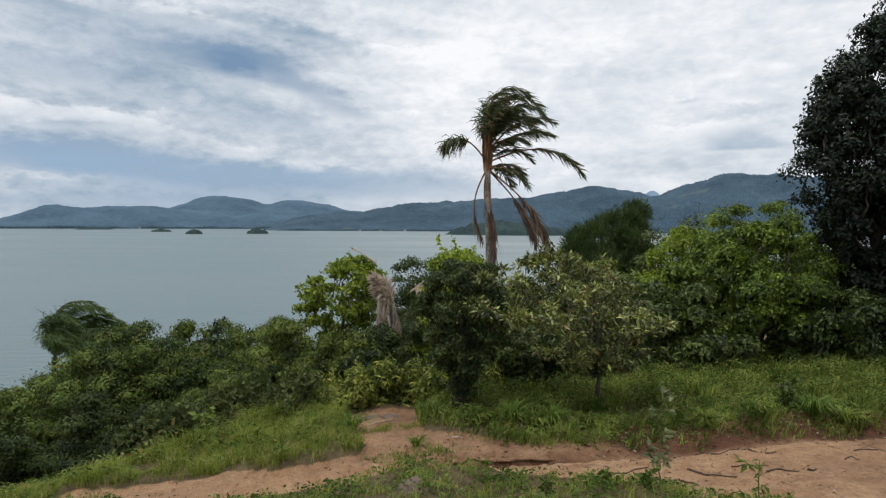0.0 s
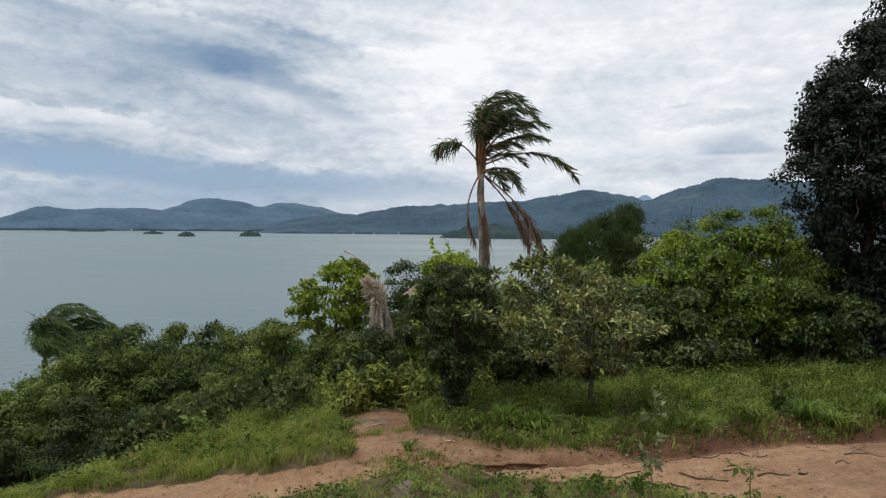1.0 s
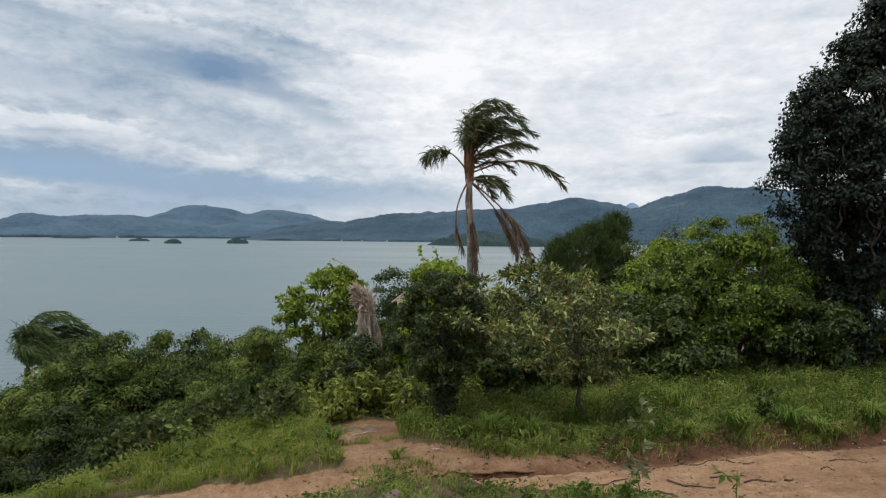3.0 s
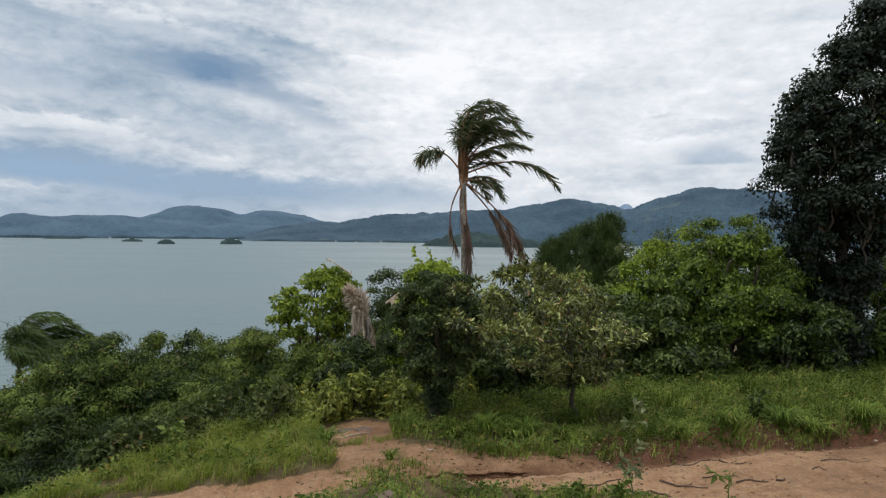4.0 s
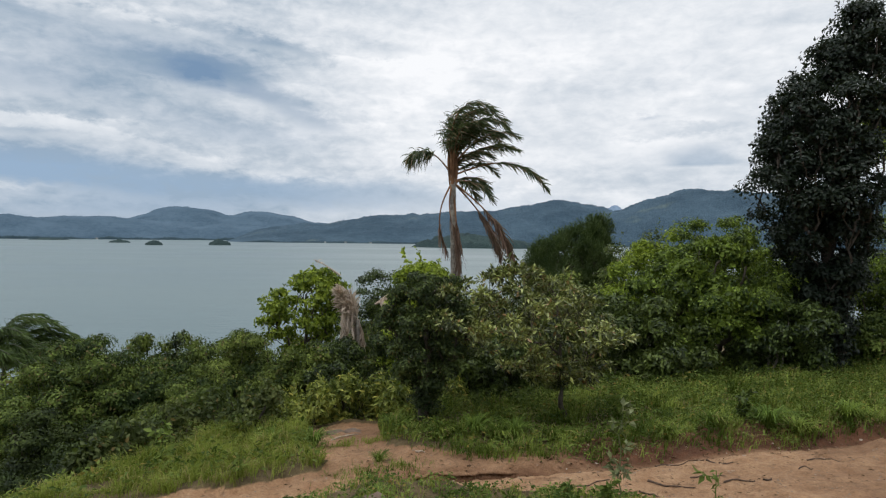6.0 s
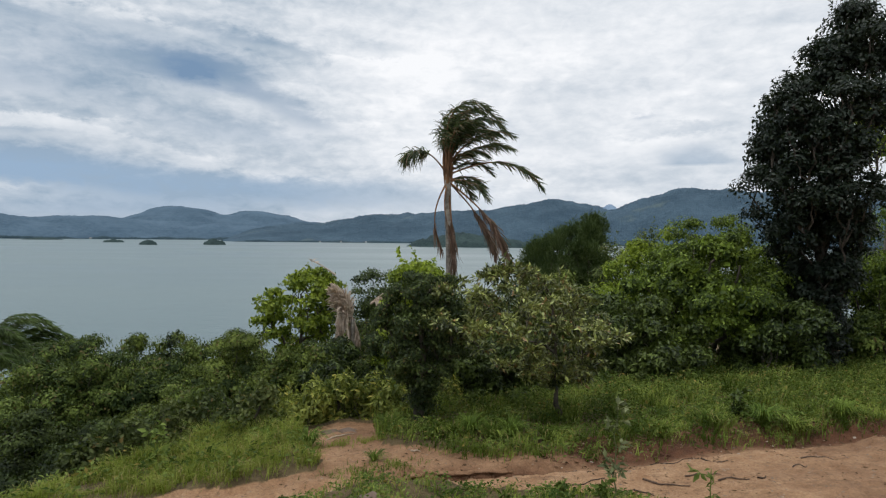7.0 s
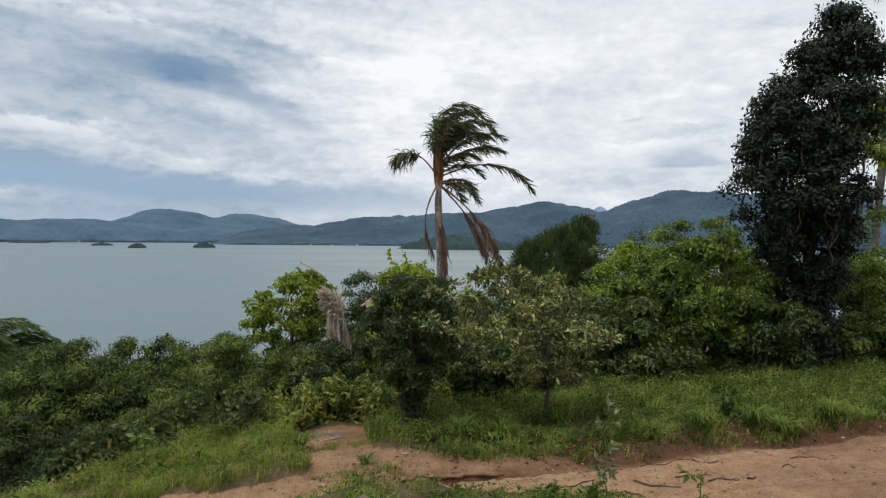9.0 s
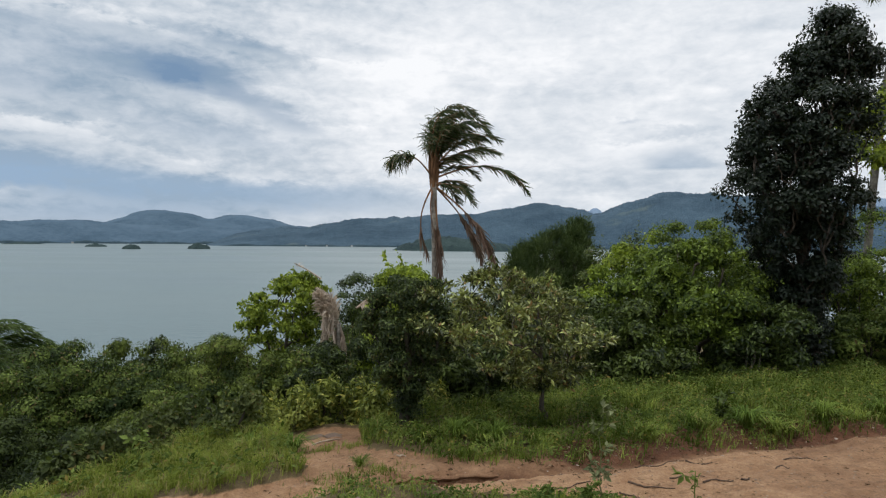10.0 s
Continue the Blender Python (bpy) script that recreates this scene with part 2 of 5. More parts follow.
M_WEED = leaf_material("weed_leaves", (0.040, 0.072, 0.012), (0.290, 0.370, 0.090), (0.30, 0.22, 0.06), 0.05, gloss=0.10, rough=0.6, lumps=1.4)
M_RIMWEED = leaf_material("rim_weed_leaves", (0.030, 0.045, 0.011), (0.200, 0.240, 0.075), (0.24, 0.17, 0.06), 0.04, few=1.8, gloss=0.2)
M_PALEWEED = leaf_material("pale_weed_leaves", (0.085, 0.100, 0.040), (0.430, 0.460, 0.230), (0.30, 0.22, 0.10), 0.06, few=1.3, gloss=0.2)
M_LITTER = leaf_material("dry_leaf_litter", (0.060, 0.035, 0.020), (0.300, 0.200, 0.120), gloss=0.1, through_light=0.05, rough=0.9)
M_BARK = bark_material("dark_bark", (0.030, 0.024, 0.018), (0.110, 0.090, 0.070))
M_BARKPALE = bark_material("pale_bark", (0.100, 0.085, 0.065), (0.280, 0.250, 0.210))
M_PALMTRUNK = bark_material("ringed_palm_trunk", (0.170, 0.145, 0.120), (0.460, 0.410, 0.350), 14.0, 0.5, 42.0)
M_PALMGREY = bark_material("grey_palm_trunk", (0.070, 0.066, 0.055), (0.190, 0.180, 0.150), 14.0, 0.5, 42.0)
M_PALMBOOT = bark_material("palm_leaf_bases", (0.090, 0.045, 0.025), (0.330, 0.170, 0.085), 10.0, 0.2)
M_STICK = bark_material("dry_stick", (0.040, 0.026, 0.018), (0.130, 0.085, 0.060), 30.0)
M_STICKPALE = bark_material("pale_dry_wood", (0.28, 0.21, 0.15), (0.55, 0.45, 0.35), 30.0)


def ground_material():
    m, n = material("earth_and_turf")
    place = n.add("ShaderNodeTexCoord").outputs["Object"]
    dirt = n.add("ShaderNodeAttribute", attribute_name="dirt").outputs["Fac"]
    red = n.add("ShaderNodeAttribute", attribute_name="red").outputs["Fac"]
    big, mid, fine = n.noise(place, 0.9, 4.0), n.noise(place, 5.0, 6.0, 0.65), n.noise(place, 45.0, 5.0, 0.7)
    worn = n.mix(n.ramp(mid, 0.3, 0.7), (0.360, 0.194, 0.098), (0.570, 0.356, 0.203))
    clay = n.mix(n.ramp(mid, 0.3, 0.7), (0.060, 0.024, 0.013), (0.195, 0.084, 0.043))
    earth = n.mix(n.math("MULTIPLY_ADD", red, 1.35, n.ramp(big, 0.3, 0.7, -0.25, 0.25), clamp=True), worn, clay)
    earth = n.mix(n.ramp(fine, 0.35, 0.75, 0.0, 0.5), earth, (0.13, 0.07, 0.042))
    worn_spots = n.noise(n.add("ShaderNodeMapping", {"Vector": place, "Scale": (0.45, 1.9, 1.0)}).outputs[0], 2.8, 6.0, 0.75)
    earth = n.mix(n.ramp(worn_spots, 0.55, 0.72, 0.0, 0.55), earth, (0.11, 0.066, 0.040))
    earth = n.mix(n.ramp(n.noise(place, 16.0, 6.0, 0.8), 0.50, 0.72, 0.0, 0.65), earth, (0.10, 0.06, 0.038))
    soil = n.mix(n.ramp(mid, 0.35, 0.65), (0.075, 0.055, 0.026), (0.170, 0.122, 0.062))
    edge = n.math("MULTIPLY_ADD", n.math("SUBTRACT", mid, 0.5), 0.55, dirt)
    col = n.mix(n.ramp(edge, 0.40, 0.60), soil, earth)
    grit = n.noise(place, 14.0, 5.0, 0.7)
    hgt = n.math("ADD", n.math("MULTIPLY", mid, 0.6), n.math("ADD", n.math("MULTIPLY", grit, 0.4), n.math("MULTIPLY", fine, 0.25)))
    bump = n.add("ShaderNodeBump", {"Height": hgt, "Strength": 1.0, "Distance": 0.10})
    bs = n.add("ShaderNodeBsdfPrincipled", {"Base Color": col, "Roughness": 0.92, "Specular IOR Level": 0.2, "Normal": bump.outputs[0]})
    n.add("ShaderNodeOutputMaterial", {"Surface": bs.outputs[0]})
    return m


def water_material():
    m, n = material("bay_water")
    place = n.add("ShaderNodeTexCoord").outputs["Object"]
    chop = n.noise(n.add("ShaderNodeMapping", {"Vector": place, "Scale": (0.5, 1.0, 1.0)}).outputs[0], 0.35, 6.0, 0.6)
    drift = n.noise(n.add("ShaderNodeMapping", {"Vector": place, "Scale": (0.3, 1.0, 1.0)}).outputs[0], 0.006, 4.0, 0.6)
    col = n.mix(n.ramp(drift, 0.35, 0.65), (0.110, 0.152, 0.152), (0.140, 0.182, 0.182))
    bump = n.add("ShaderNodeBump", {"Height": chop, "Strength": 0.5, "Distance": 0.6})
    rough = n.ramp(drift, 0.35, 0.65, 0.30, 0.42)
    bs = n.add("ShaderNodeBsdfPrincipled", {"Base Color": col, "Roughness": rough, "IOR": 1.33, "Normal": bump.outputs[0]})
    n.add("ShaderNodeOutputMaterial", {"Surface": bs.outputs[0]})
    return m


def hill_material(name, dark, light, bare=None, relief=12.0):
    m, n = material(name)
    place = n.add("ShaderNodeTexCoord").outputs["Object"]
    wood, woods = n.noise(place, 0.055, 6.0, 0.7), n.noise(place, 0.006, 4.0, 0.6)
    col = n.mix(n.math("ADD", n.ramp(wood, 0.3, 0.7, 0.0, 0.7), n.ramp(woods, 0.35, 0.65, -0.2, 0.5), clamp=True), dark, light)
    if bare:
        col = n.mix(n.ramp(n.noise(place, 0.0045, 3.0, 0.6), 0.62, 0.72, 0.0, 0.6), col, bare)
    bump = n.add("ShaderNodeBump", {"Height": wood, "Strength": 0.8, "Distance": relief})
    bs = n.add("ShaderNodeBsdfPrincipled", {"Base Color": col, "Roughness": 0.9, "Specular IOR Level": 0.1, "Normal": bump.outputs[0]})
    n.add("ShaderNodeOutputMaterial", {"Surface": bs.outputs[0]})
    return m


def rock_material(name, dark, light):
    m, n = material(name)
    place = n.add("ShaderNodeTexCoord").outputs["Object"]
    a, b = n.noise(place, 6.0, 6.0, 0.65), n.noise(place, 40.0, 4.0)
    col = n.mix(n.ramp(a, 0.3, 0.7), dark, light)
    bump = n.add("ShaderNodeBump", {"Height": n.math("ADD", a, n.math("MULTIPLY", b, 0.3)), "Strength": 0.6, "Distance": 0.03})
    bs = n.add("ShaderNodeBsdfPrincipled", {"Base Color": col, "Roughness": 0.85, "Normal": bump.outputs[0]})
    n.add("ShaderNodeOutputMaterial", {"Surface": bs.outputs[0]})
    return m


M_CRUMB = rock_material("dry_earth_crumb", (0.13, 0.08, 0.05), (0.40, 0.29, 0.20))
M_GROUND, M_WATER = ground_material(), water_material()
# distance haze is mixed into the base colours of hills, peak and shore woods
M_HILLFAR_HAZED = hill_material("hazed_far_hill", (0.050, 0.086, 0.122), (0.090, 0.138, 0.186), relief=5.0)
M_HILLNEAR_HAZED = hill_material("wooded_hill", (0.034, 0.062, 0.089), (0.072, 0.115, 0.152), (0.13, 0.165, 0.155))
M_PEAK_HAZED = hill_material("hazed_mountain", (0.17, 0.24, 0.33), (0.24, 0.32, 0.42))
M_ISLET = hill_material("wooded_islet", (0.020, 0.036, 0.040), (0.048, 0.074, 0.070))
M_SHORE_HAZED = hill_material("dark_shore_woods", (0.022, 0.042, 0.055), (0.045, 0.072, 0.085), relief=3.0)
M_ROCK = rock_material("weathered_stone", (0.085, 0.054, 0.038), (0.205, 0.142, 0.102))
M_PEBBLE = rock_material("pale_pebble", (0.22, 0.17, 0.13), (0.50, 0.43, 0.36))


# ---- mesh helpers ----
def mesh_from(name, verts, faces, mat, smooth=False):
    """A mesh out of arrays: faces all have the same number of corners."""
    me = bpy.data.meshes.new(name)
    verts, faces = np.asarray(verts, dtype=np.float32), np.asarray(faces, dtype=np.int32)
    me.vertices.add(len(verts))
    me.vertices.foreach_set("co", verts.ravel())
    k = faces.shape[1]
    me.loops.add(faces.size)
    me.loops.foreach_set("vertex_index", faces.ravel())
    me.polygons.add(len(faces))
    me.polygons.foreach_set("loop_start", np.arange(0, faces.size, k, dtype=np.int32))
    if smooth:
        me.polygons.foreach_set("use_smooth", np.ones(len(faces), dtype=bool))
    me.update(calc_edges=True)
    me.materials.append(mat)
    return me


def part(name, mesh, parent, label=""):
    ob = new(name, mesh)
    ob.parent = parent
    if label:
        tagged(ob, label)
    return ob


def unit(v):
    return v / (np.linalg.norm(v, axis=-1, keepdims=True) + 1e-9)


def smooth_step(a, b, x):
    t = np.clip((x - a) / (b - a), 0, 1)
    return t * t * (3 - 2 * t)


class Soup:
    """Collects quads from many small pieces for one mesh."""

    def __init__(self):
        self.v, self.f, self.n = [], [], 0

    def add(self, v, f):
        self.v.append(np.asarray(v).reshape(-1, 3))
        self.f.append(np.asarray(f) + self.n)
        self.n += len(self.v[-1])

    def mesh(self, name, mat, smooth=False):
        return mesh_from(name, np.concatenate(self.v), np.concatenate(self.f), mat, smooth)


def tube(soup, pts, radii, sides=6):
    """A tapered tube along a line of points."""
    pts, radii = np.asarray(pts, float), np.asarray(radii, float)
    k = len(pts)
    d = unit(np.gradient(pts, axis=0))
    ref = np.array([0.0, 0.0, 1.0]) if abs(d[0][2]) < 0.8 else np.array([1.0, 0.0, 0.0])
    a = unit(np.cross(d, ref))
    b = np.cross(d, a)
    ang = np.arange(sides) * 2 * np.pi / sides
    ring = pts[:, None] + radii[:, None, None] * (np.cos(ang)[None, :, None] * a[:, None] + np.sin(ang)[None, :, None] * b[:, None])
    i = np.arange(k - 1)[:, None] * sides
    j = np.arange(sides)[None]
    j2 = (j + 1) % sides
    quads = np.stack([i + j, i + j2, i + sides + j2, i + sides + j], -1).reshape(-1, 4)
    soup.add(ring.reshape(-1, 3), quads)


def bent(a, b, sag=0.0, n=7, wob=0.04):
    """Points of a bough from a to b with some sag and wander."""
    a, b = np.asarray(a, float), np.asarray(b, float)
    t = np.linspace(0, 1, n)[:, None]
    ln = np.linalg.norm(b - a)
    p = a + (b - a) * t
    p[:, 2:3] += sag * ln * np.sin(np.pi * t)
    w = rng.normal(0, wob * ln, (n, 3)) * np.sin(np.pi * t)
    return p + w


def leaves(soup, at, out, length, width, spread=0.9, droop=0.25, fold=0.25, shingle=False):
    """A pointed, folded leaf (two faces) at every point; out is the way it tends to point, or, where shingled, to face."""
    k = len(at)
    if shingle:
        tang = np.cross(out, rng.normal(0, 1, (k, 3)))
        d = unit(unit(tang) + out * 0.35 + np.array([0, 0, -droop]) + rng.normal(0, 0.25, (k, 3)))
        up = unit(out + np.array([0, 0, 0.35]) + rng.normal(0, 0.45 * spread, (k, 3)))
    else:
        d = unit(out + rng.normal(0, spread, (k, 3)) + np.array([0, 0, -droop]))
        up = unit(np.array([0, 0, 1.0]) + rng.normal(0, 0.55, (k, 3)))
    side = unit(np.cross(d, up))
    nrm = np.cross(side, d)
    ln = (length * rng.uniform(0.6, 1.25, k))[:, None]
    wd = ln * (width / length) * 0.5
    mid = at + d * ln * 0.45
    tip = at + d * ln - nrm * ln * 0.18
    lft, rgt = mid + side * wd + nrm * wd * fold, mid - side * wd + nrm * wd * fold
    v = np.stack([at, rgt, tip, lft], 1)
    f = np.arange(4 * k).reshape(k, 4)
    # two triangles along the midrib
    tri = np.concatenate([f[:, [0, 1, 2]], f[:, [0, 2, 3]]])
    soup.v.append(v.reshape(-1, 3))
    soup.f.append(tri + soup.n)
    soup.n += 4 * k


def clump_points(centre, radius, k, shell=0.4, flat=0.75):
    """Points in a rough ball, more of them near its skin, and the way outwards."""
    d = unit(rng.normal(0, 1, (k, 3)))
    d[:, 2] = np.where(rng.uniform(0, 1, k) < 0.7, np.abs(d[:, 2]), d[:, 2])
    r = radius * np.maximum(rng.uniform(0, 1, k) ** shell, 0.15) * rng.uniform(0.78, 1.06, k)
    p = d * r[:, None] * np.array([1, 1, flat])
    return np.asarray(centre) + p, d


def reseed(place):
    """Each plant grows from its own place, whatever stands before it in the script."""
    global rng
    rng = np.random.default_rng(int(abs(place[0]) * 1000) + int(abs(place[1]) * 77000))


def tree(name, base, label, category, profile, height, trunk_r, clumps, clump_r, leaf, count, mat, bark,
         lean=(0, 0), limbs=7, fork=0.35, spread=0.9, droop=0.25, hollow=0.45, sprigs=0, stems=1, group="", squash=1.0, flat=0.75, shingle=True, core=0.0):
    """A tree or shrub. profile: (share of the height, radius, x offset, y offset) of the crown; leaf: (length, width);
    count: leaves in a clump. Its trunk, limbs and crown are parts of it."""
    reseed(base)
    root = new(name)
    root.location = base
    tagged(root, label, category, group)
    prof = np.array(profile, float)
    lo, hi = prof[0, 0], prof[-1, 0]

    def at_height(h):
        return [np.interp(h, prof[:, 0], prof[:, c]) for c in (1, 2, 3)]

    # clump centres inside the crown's outline, most of them near its skin
    centres = []
    hs = np.linspace(lo, hi, 40)
    wts = np.array([at_height(h)[0] + 0.15 * trunk_r for h in hs])
    wts /= wts.sum()
    for i in range(clumps):
        h = np.clip(rng.choice(hs, p=wts) + rng.normal(0, 0.02), lo, hi)
        r, ox, oy = at_height(h)
        rr = max(r - clump_r * 0.6, 0.0) * (hollow + (1 - hollow) * rng.uniform() ** 0.6)
        th = rng.uniform(0, 2 * np.pi)
        centres.append((ox + rr * np.cos(th), oy + rr * np.sin(th) * squash, h * height))
    centres = np.array(centres)
    top = np.array([lean[0], lean[1], height * (fork + (1 - fork) * 0.75)])
    lines = []
    for s in range(stems):
        foot = np.array([0, 0, -0.1]) + (rng.normal(0, 0.12, 3) * [1, 1, 0] if stems > 1 else 0)
        end = top + (rng.normal(0, 0.18 * height, 3) * [1, 1, 0.3] if stems > 1 else 0)
        line = bent(foot, end, 0, 10, 0.02)
        lines.append(line)
        so = Soup()
        tube(so, line, np.linspace(trunk_r * 1.25, trunk_r * 0.3, 10) * np.where(np.arange(10) == 0, 1.3, 1), 8)
        part("trunk" if stems == 1 else "stem", so.mesh("trunk", bark, True), root)
    spine = np.concatenate(lines)
    # the main limbs, then twigs to every clump
    order = rng.permutation(clumps)
    hubs = [spine]
    twigs = Soup()
    for i, c in enumerate(order):
        goal = centres[c]
        pool = np.concatenate(hubs)
        cost = np.linalg.norm(pool - goal, axis=1) + 0.9 * np.maximum(pool[:, 2] - goal[2] + 0.15 * height, 0) + np.where(pool[:, 2] < fork * height * 0.9, 5, 0)
        start = pool[np.argmin(cost)]
        line = bent(start, goal, 0.08, 7, 0.05)
        if i < limbs:
            so = Soup()
            tube(so, line, np.linspace(trunk_r * 0.5, trunk_r * 0.12, 7), 6)
            part("limb", so.mesh("limb", bark, True), root)
        else:
            tube(twigs, line, np.linspace(trunk_r * 0.2, trunk_r * 0.06, 7), 4)
        hubs.append(line[2:])
    if twigs.n:
        tagged(part("branchwork", twigs.mesh("branchwork", bark, True), root), kind="stuff")
    so = Soup()
    for c in centres:
        k = int(count * rng.uniform(0.6, 1.3))
        p, d = clump_points(c, clump_r * rng.uniform(0.7, 1.3), k, flat=flat)
        leaves(so, p, d, leaf[0], leaf[1], spread, droop, shingle=shingle)
        if core:
            # added broad filler leaves block light and view through the inside of the clump
            p, d = clump_points(c, clump_r * 0.62, int(k * core), flat=flat)
            leaves(so, p, d, leaf[0] * 2.1, leaf[0] * 1.3, spread, droop, shingle=True)
    # single shoots that stand out of the outline
    for i in range(sprigs):
        c = centres[rng.choice(len(centres), p=(centres[:, 2] - centres[:, 2].min() + 0.1) / (centres[:, 2] - centres[:, 2].min() + 0.1).sum())]
        tipp = c + unit(rng.normal(0, 0.5, 3) + [0, 0, 1.0]) * clump_r * rng.uniform(1.2, 2.0)
        t = rng.uniform(0.3, 1.0, 14)[:, None]
        leaves(so, c + (tipp - c) * t, np.tile(unit(tipp - c), (14, 1)), leaf[0], leaf[1], 0.9, 0.1)
    part("crown", so.mesh("crown", mat), root)
    root["tall"] = height
    return root


# ---- the lie of the land ----
def blend(x, pairs):
    xs, ys = zip(*pairs)
    return np.interp(x, xs, ys)


RIM = [(-40, -30), (-12, -1.0), (-5, 6.1), (-3.7, 7.0), (-2.7, 8.5), (-2.0, 9.2), (-1, 9.4), (2, 10.2), (5, 12.8), (9, 14.5), (30, 24), (80, 30)]
# the far and the near edge of the track's bare earth
FAR_EDGE = [(-5, 5.0), (-3, 5.49), (-2.44, 5.63), (-1.95, 5.67), (-1.37, 5.55), (-1.15, 5.75), (-0.78, 6.0), (-0.66, 6.6), (-0.2, 6.6), (0.44, 6.33), (0.94, 6.24), (1.49, 6.20),
            (2.0, 6.14), (2.6, 6.40), (3.1, 6.50), (3.6, 6.50), (4.7, 6.72), (9, 7.5)]
NEAR_EDGE = [(-5, 4.9), (-3.0, 5.24), (-2.4, 5.06), (-1.53, 4.72), (-1.43, 4.80), (-1.03, 5.02), (-0.6, 5.14), (-0.35, 5.22), (0.09, 5.38), (0.5, 5.20), (0.82, 5.06), (1.0, 4.92),
             (1.4, 4.86), (1.8, 4.7), (3, 4.0), (9, 3.2)]
SPUR = np.array([(-0.45, 6.2), (-0.57, 6.7), (-0.68, 7.2), (-0.72, 7.9)])
SPUR_W = np.array([0.30, 0.36, 0.42, 0.46])
DITCH = np.array([(-0.30, 5.50), (0.22, 5.58), (0.56, 5.64), (0.98, 5.67), (1.62, 5.72), (2.22, 5.92), (3.33, 6.24), (4.59, 6.54), (9.0, 7.38)])
DITCH_D = np.array([0.08, 0.26, 0.31, 0.22, 0.06, 0.06, 0.06, 0.06, 0.06])
RUT = np.array([(-2.2, 5.35), (-1.5, 5.10), (-1.1, 5.34), (-0.75, 5.50), (-0.3, 5.60)])
RUT_D = np.array([0.01, 0.06, 0.06, 0.04, 0.0])


def line_distance(x, y, line, values):
    """Distance to a bent line, and the value given at its nearest point."""
    best = np.full(x.shape, 1e9)
    val = np.zeros(x.shape)
    for (a, b), (va, vb) in zip(zip(line[:-1], line[1:]), zip(values[:-1], values[1:])):
        d = b - a
        t = np.clip(((x - a[0]) * d[0] + (y - a[1]) * d[1]) / (d @ d), 0, 1)
        dist = np.hypot(x - a[0] - t * d[0], y - a[1] - t * d[1])
        near = dist < best
        best, val = np.where(near, dist, best), np.where(near, va + (vb - va) * t, val)
    return best, val


def wave(x, y, size, seed):
    """Cheap smooth unevenness, -1 to 1."""
    r = np.random.default_rng(seed)
    out = np.zeros(np.shape(x))
    for i in range(7):
        a, ph, s = r.uniform(0, 2 * np.pi), r.uniform(0, 6.28), r.uniform(0.6, 1.8) / size
        out = out + np.sin((x * np.cos(a) + y * np.sin(a)) * s * 6.28 + ph)
    return out / 4


def dirt_share(x, y):
    """How bare the earth is, 0 to 1: the track and the spur to the rim."""
    d2, w2 = line_distance(x, y, SPUR, SPUR_W)
    inside = np.maximum(np.minimum(blend(x, FAR_EDGE) - y, y - blend(x, NEAR_EDGE)), w2 - d2)
    return smooth_step(-0.09, 0.09, inside + 0.07 * wave(x, y, 0.9, 3) + 0.05 * wave(x, y, 0.3, 4))


def land(x, y):
    x, y = np.asarray(x, float), np.asarray(y, float)
    s = y - blend(x, RIM)
    soft = np.where(s > 20, s, np.log1p(np.exp(np.clip(s * 1.2, -40, 40))) / 1.2)
    z = 0.05 - 0.09 * (np.clip(y, -5, 30) - 4.6) + 0.10 * np.clip(x, -14, 0) + 0.02 * np.clip(x - 2, 0, 20)
    z = z - 0.52 * soft + 0.40 * np.maximum(s - 2.5, 0) - 0.35 * np.maximum(s - 28, 0)
    # the verge on which one stands, a little over the track
    verge = smooth_step(4.9, 3.9, y + 0.45 * np.clip(x - 1.3, 0, 2)) * smooth_step(-4.5, -1.5, x)
    z = z + 0.13 * verge
    # the hill behind
    back = np.maximum(-y, 0)
    z = z + np.where(y < -5, 0.10 * np.minimum(back - 5, 60), 0)
    near = np.exp(-(x * x + y * y) / 900)
    # bank on the far side of the ditch, the ditch and the hollowed track
    dd, dv = line_distance(x, y, DITCH, DITCH_D)
    z = z - dv * np.exp(-(dd / 0.14) ** 2)
    dr, rv = line_distance(x, y, RUT, RUT_D)
    z = z - rv * np.exp(-(dr / 0.07) ** 2)
    up, _ = line_distance(x, y, DITCH + [0, 0.45], DITCH_D)
    z = z + 0.06 * np.exp(-(up / 0.3) ** 2) * smooth_step(0.8, 2.2, x) * smooth_step(12, 9, x)
    dirt = dirt_share(x, y)
    z = z - 0.05 * dirt * near + (0.014 * wave(x, y, 0.6, 6) + 0.012 * wave(x, y, 0.22, 7) + 0.007 * wave(x, y, 0.11, 14)) * dirt * near
    z = z + near * (0.05 * wave(x, y, 1.7, 1) + 0.02 * wave(x, y, 0.6, 2)) * (1 - 0.6 * dirt)
    return np.maximum(z, SEA - 8)


def height_at(x, y):
    return float(land(np.array([x]), np.array([y]))[0])


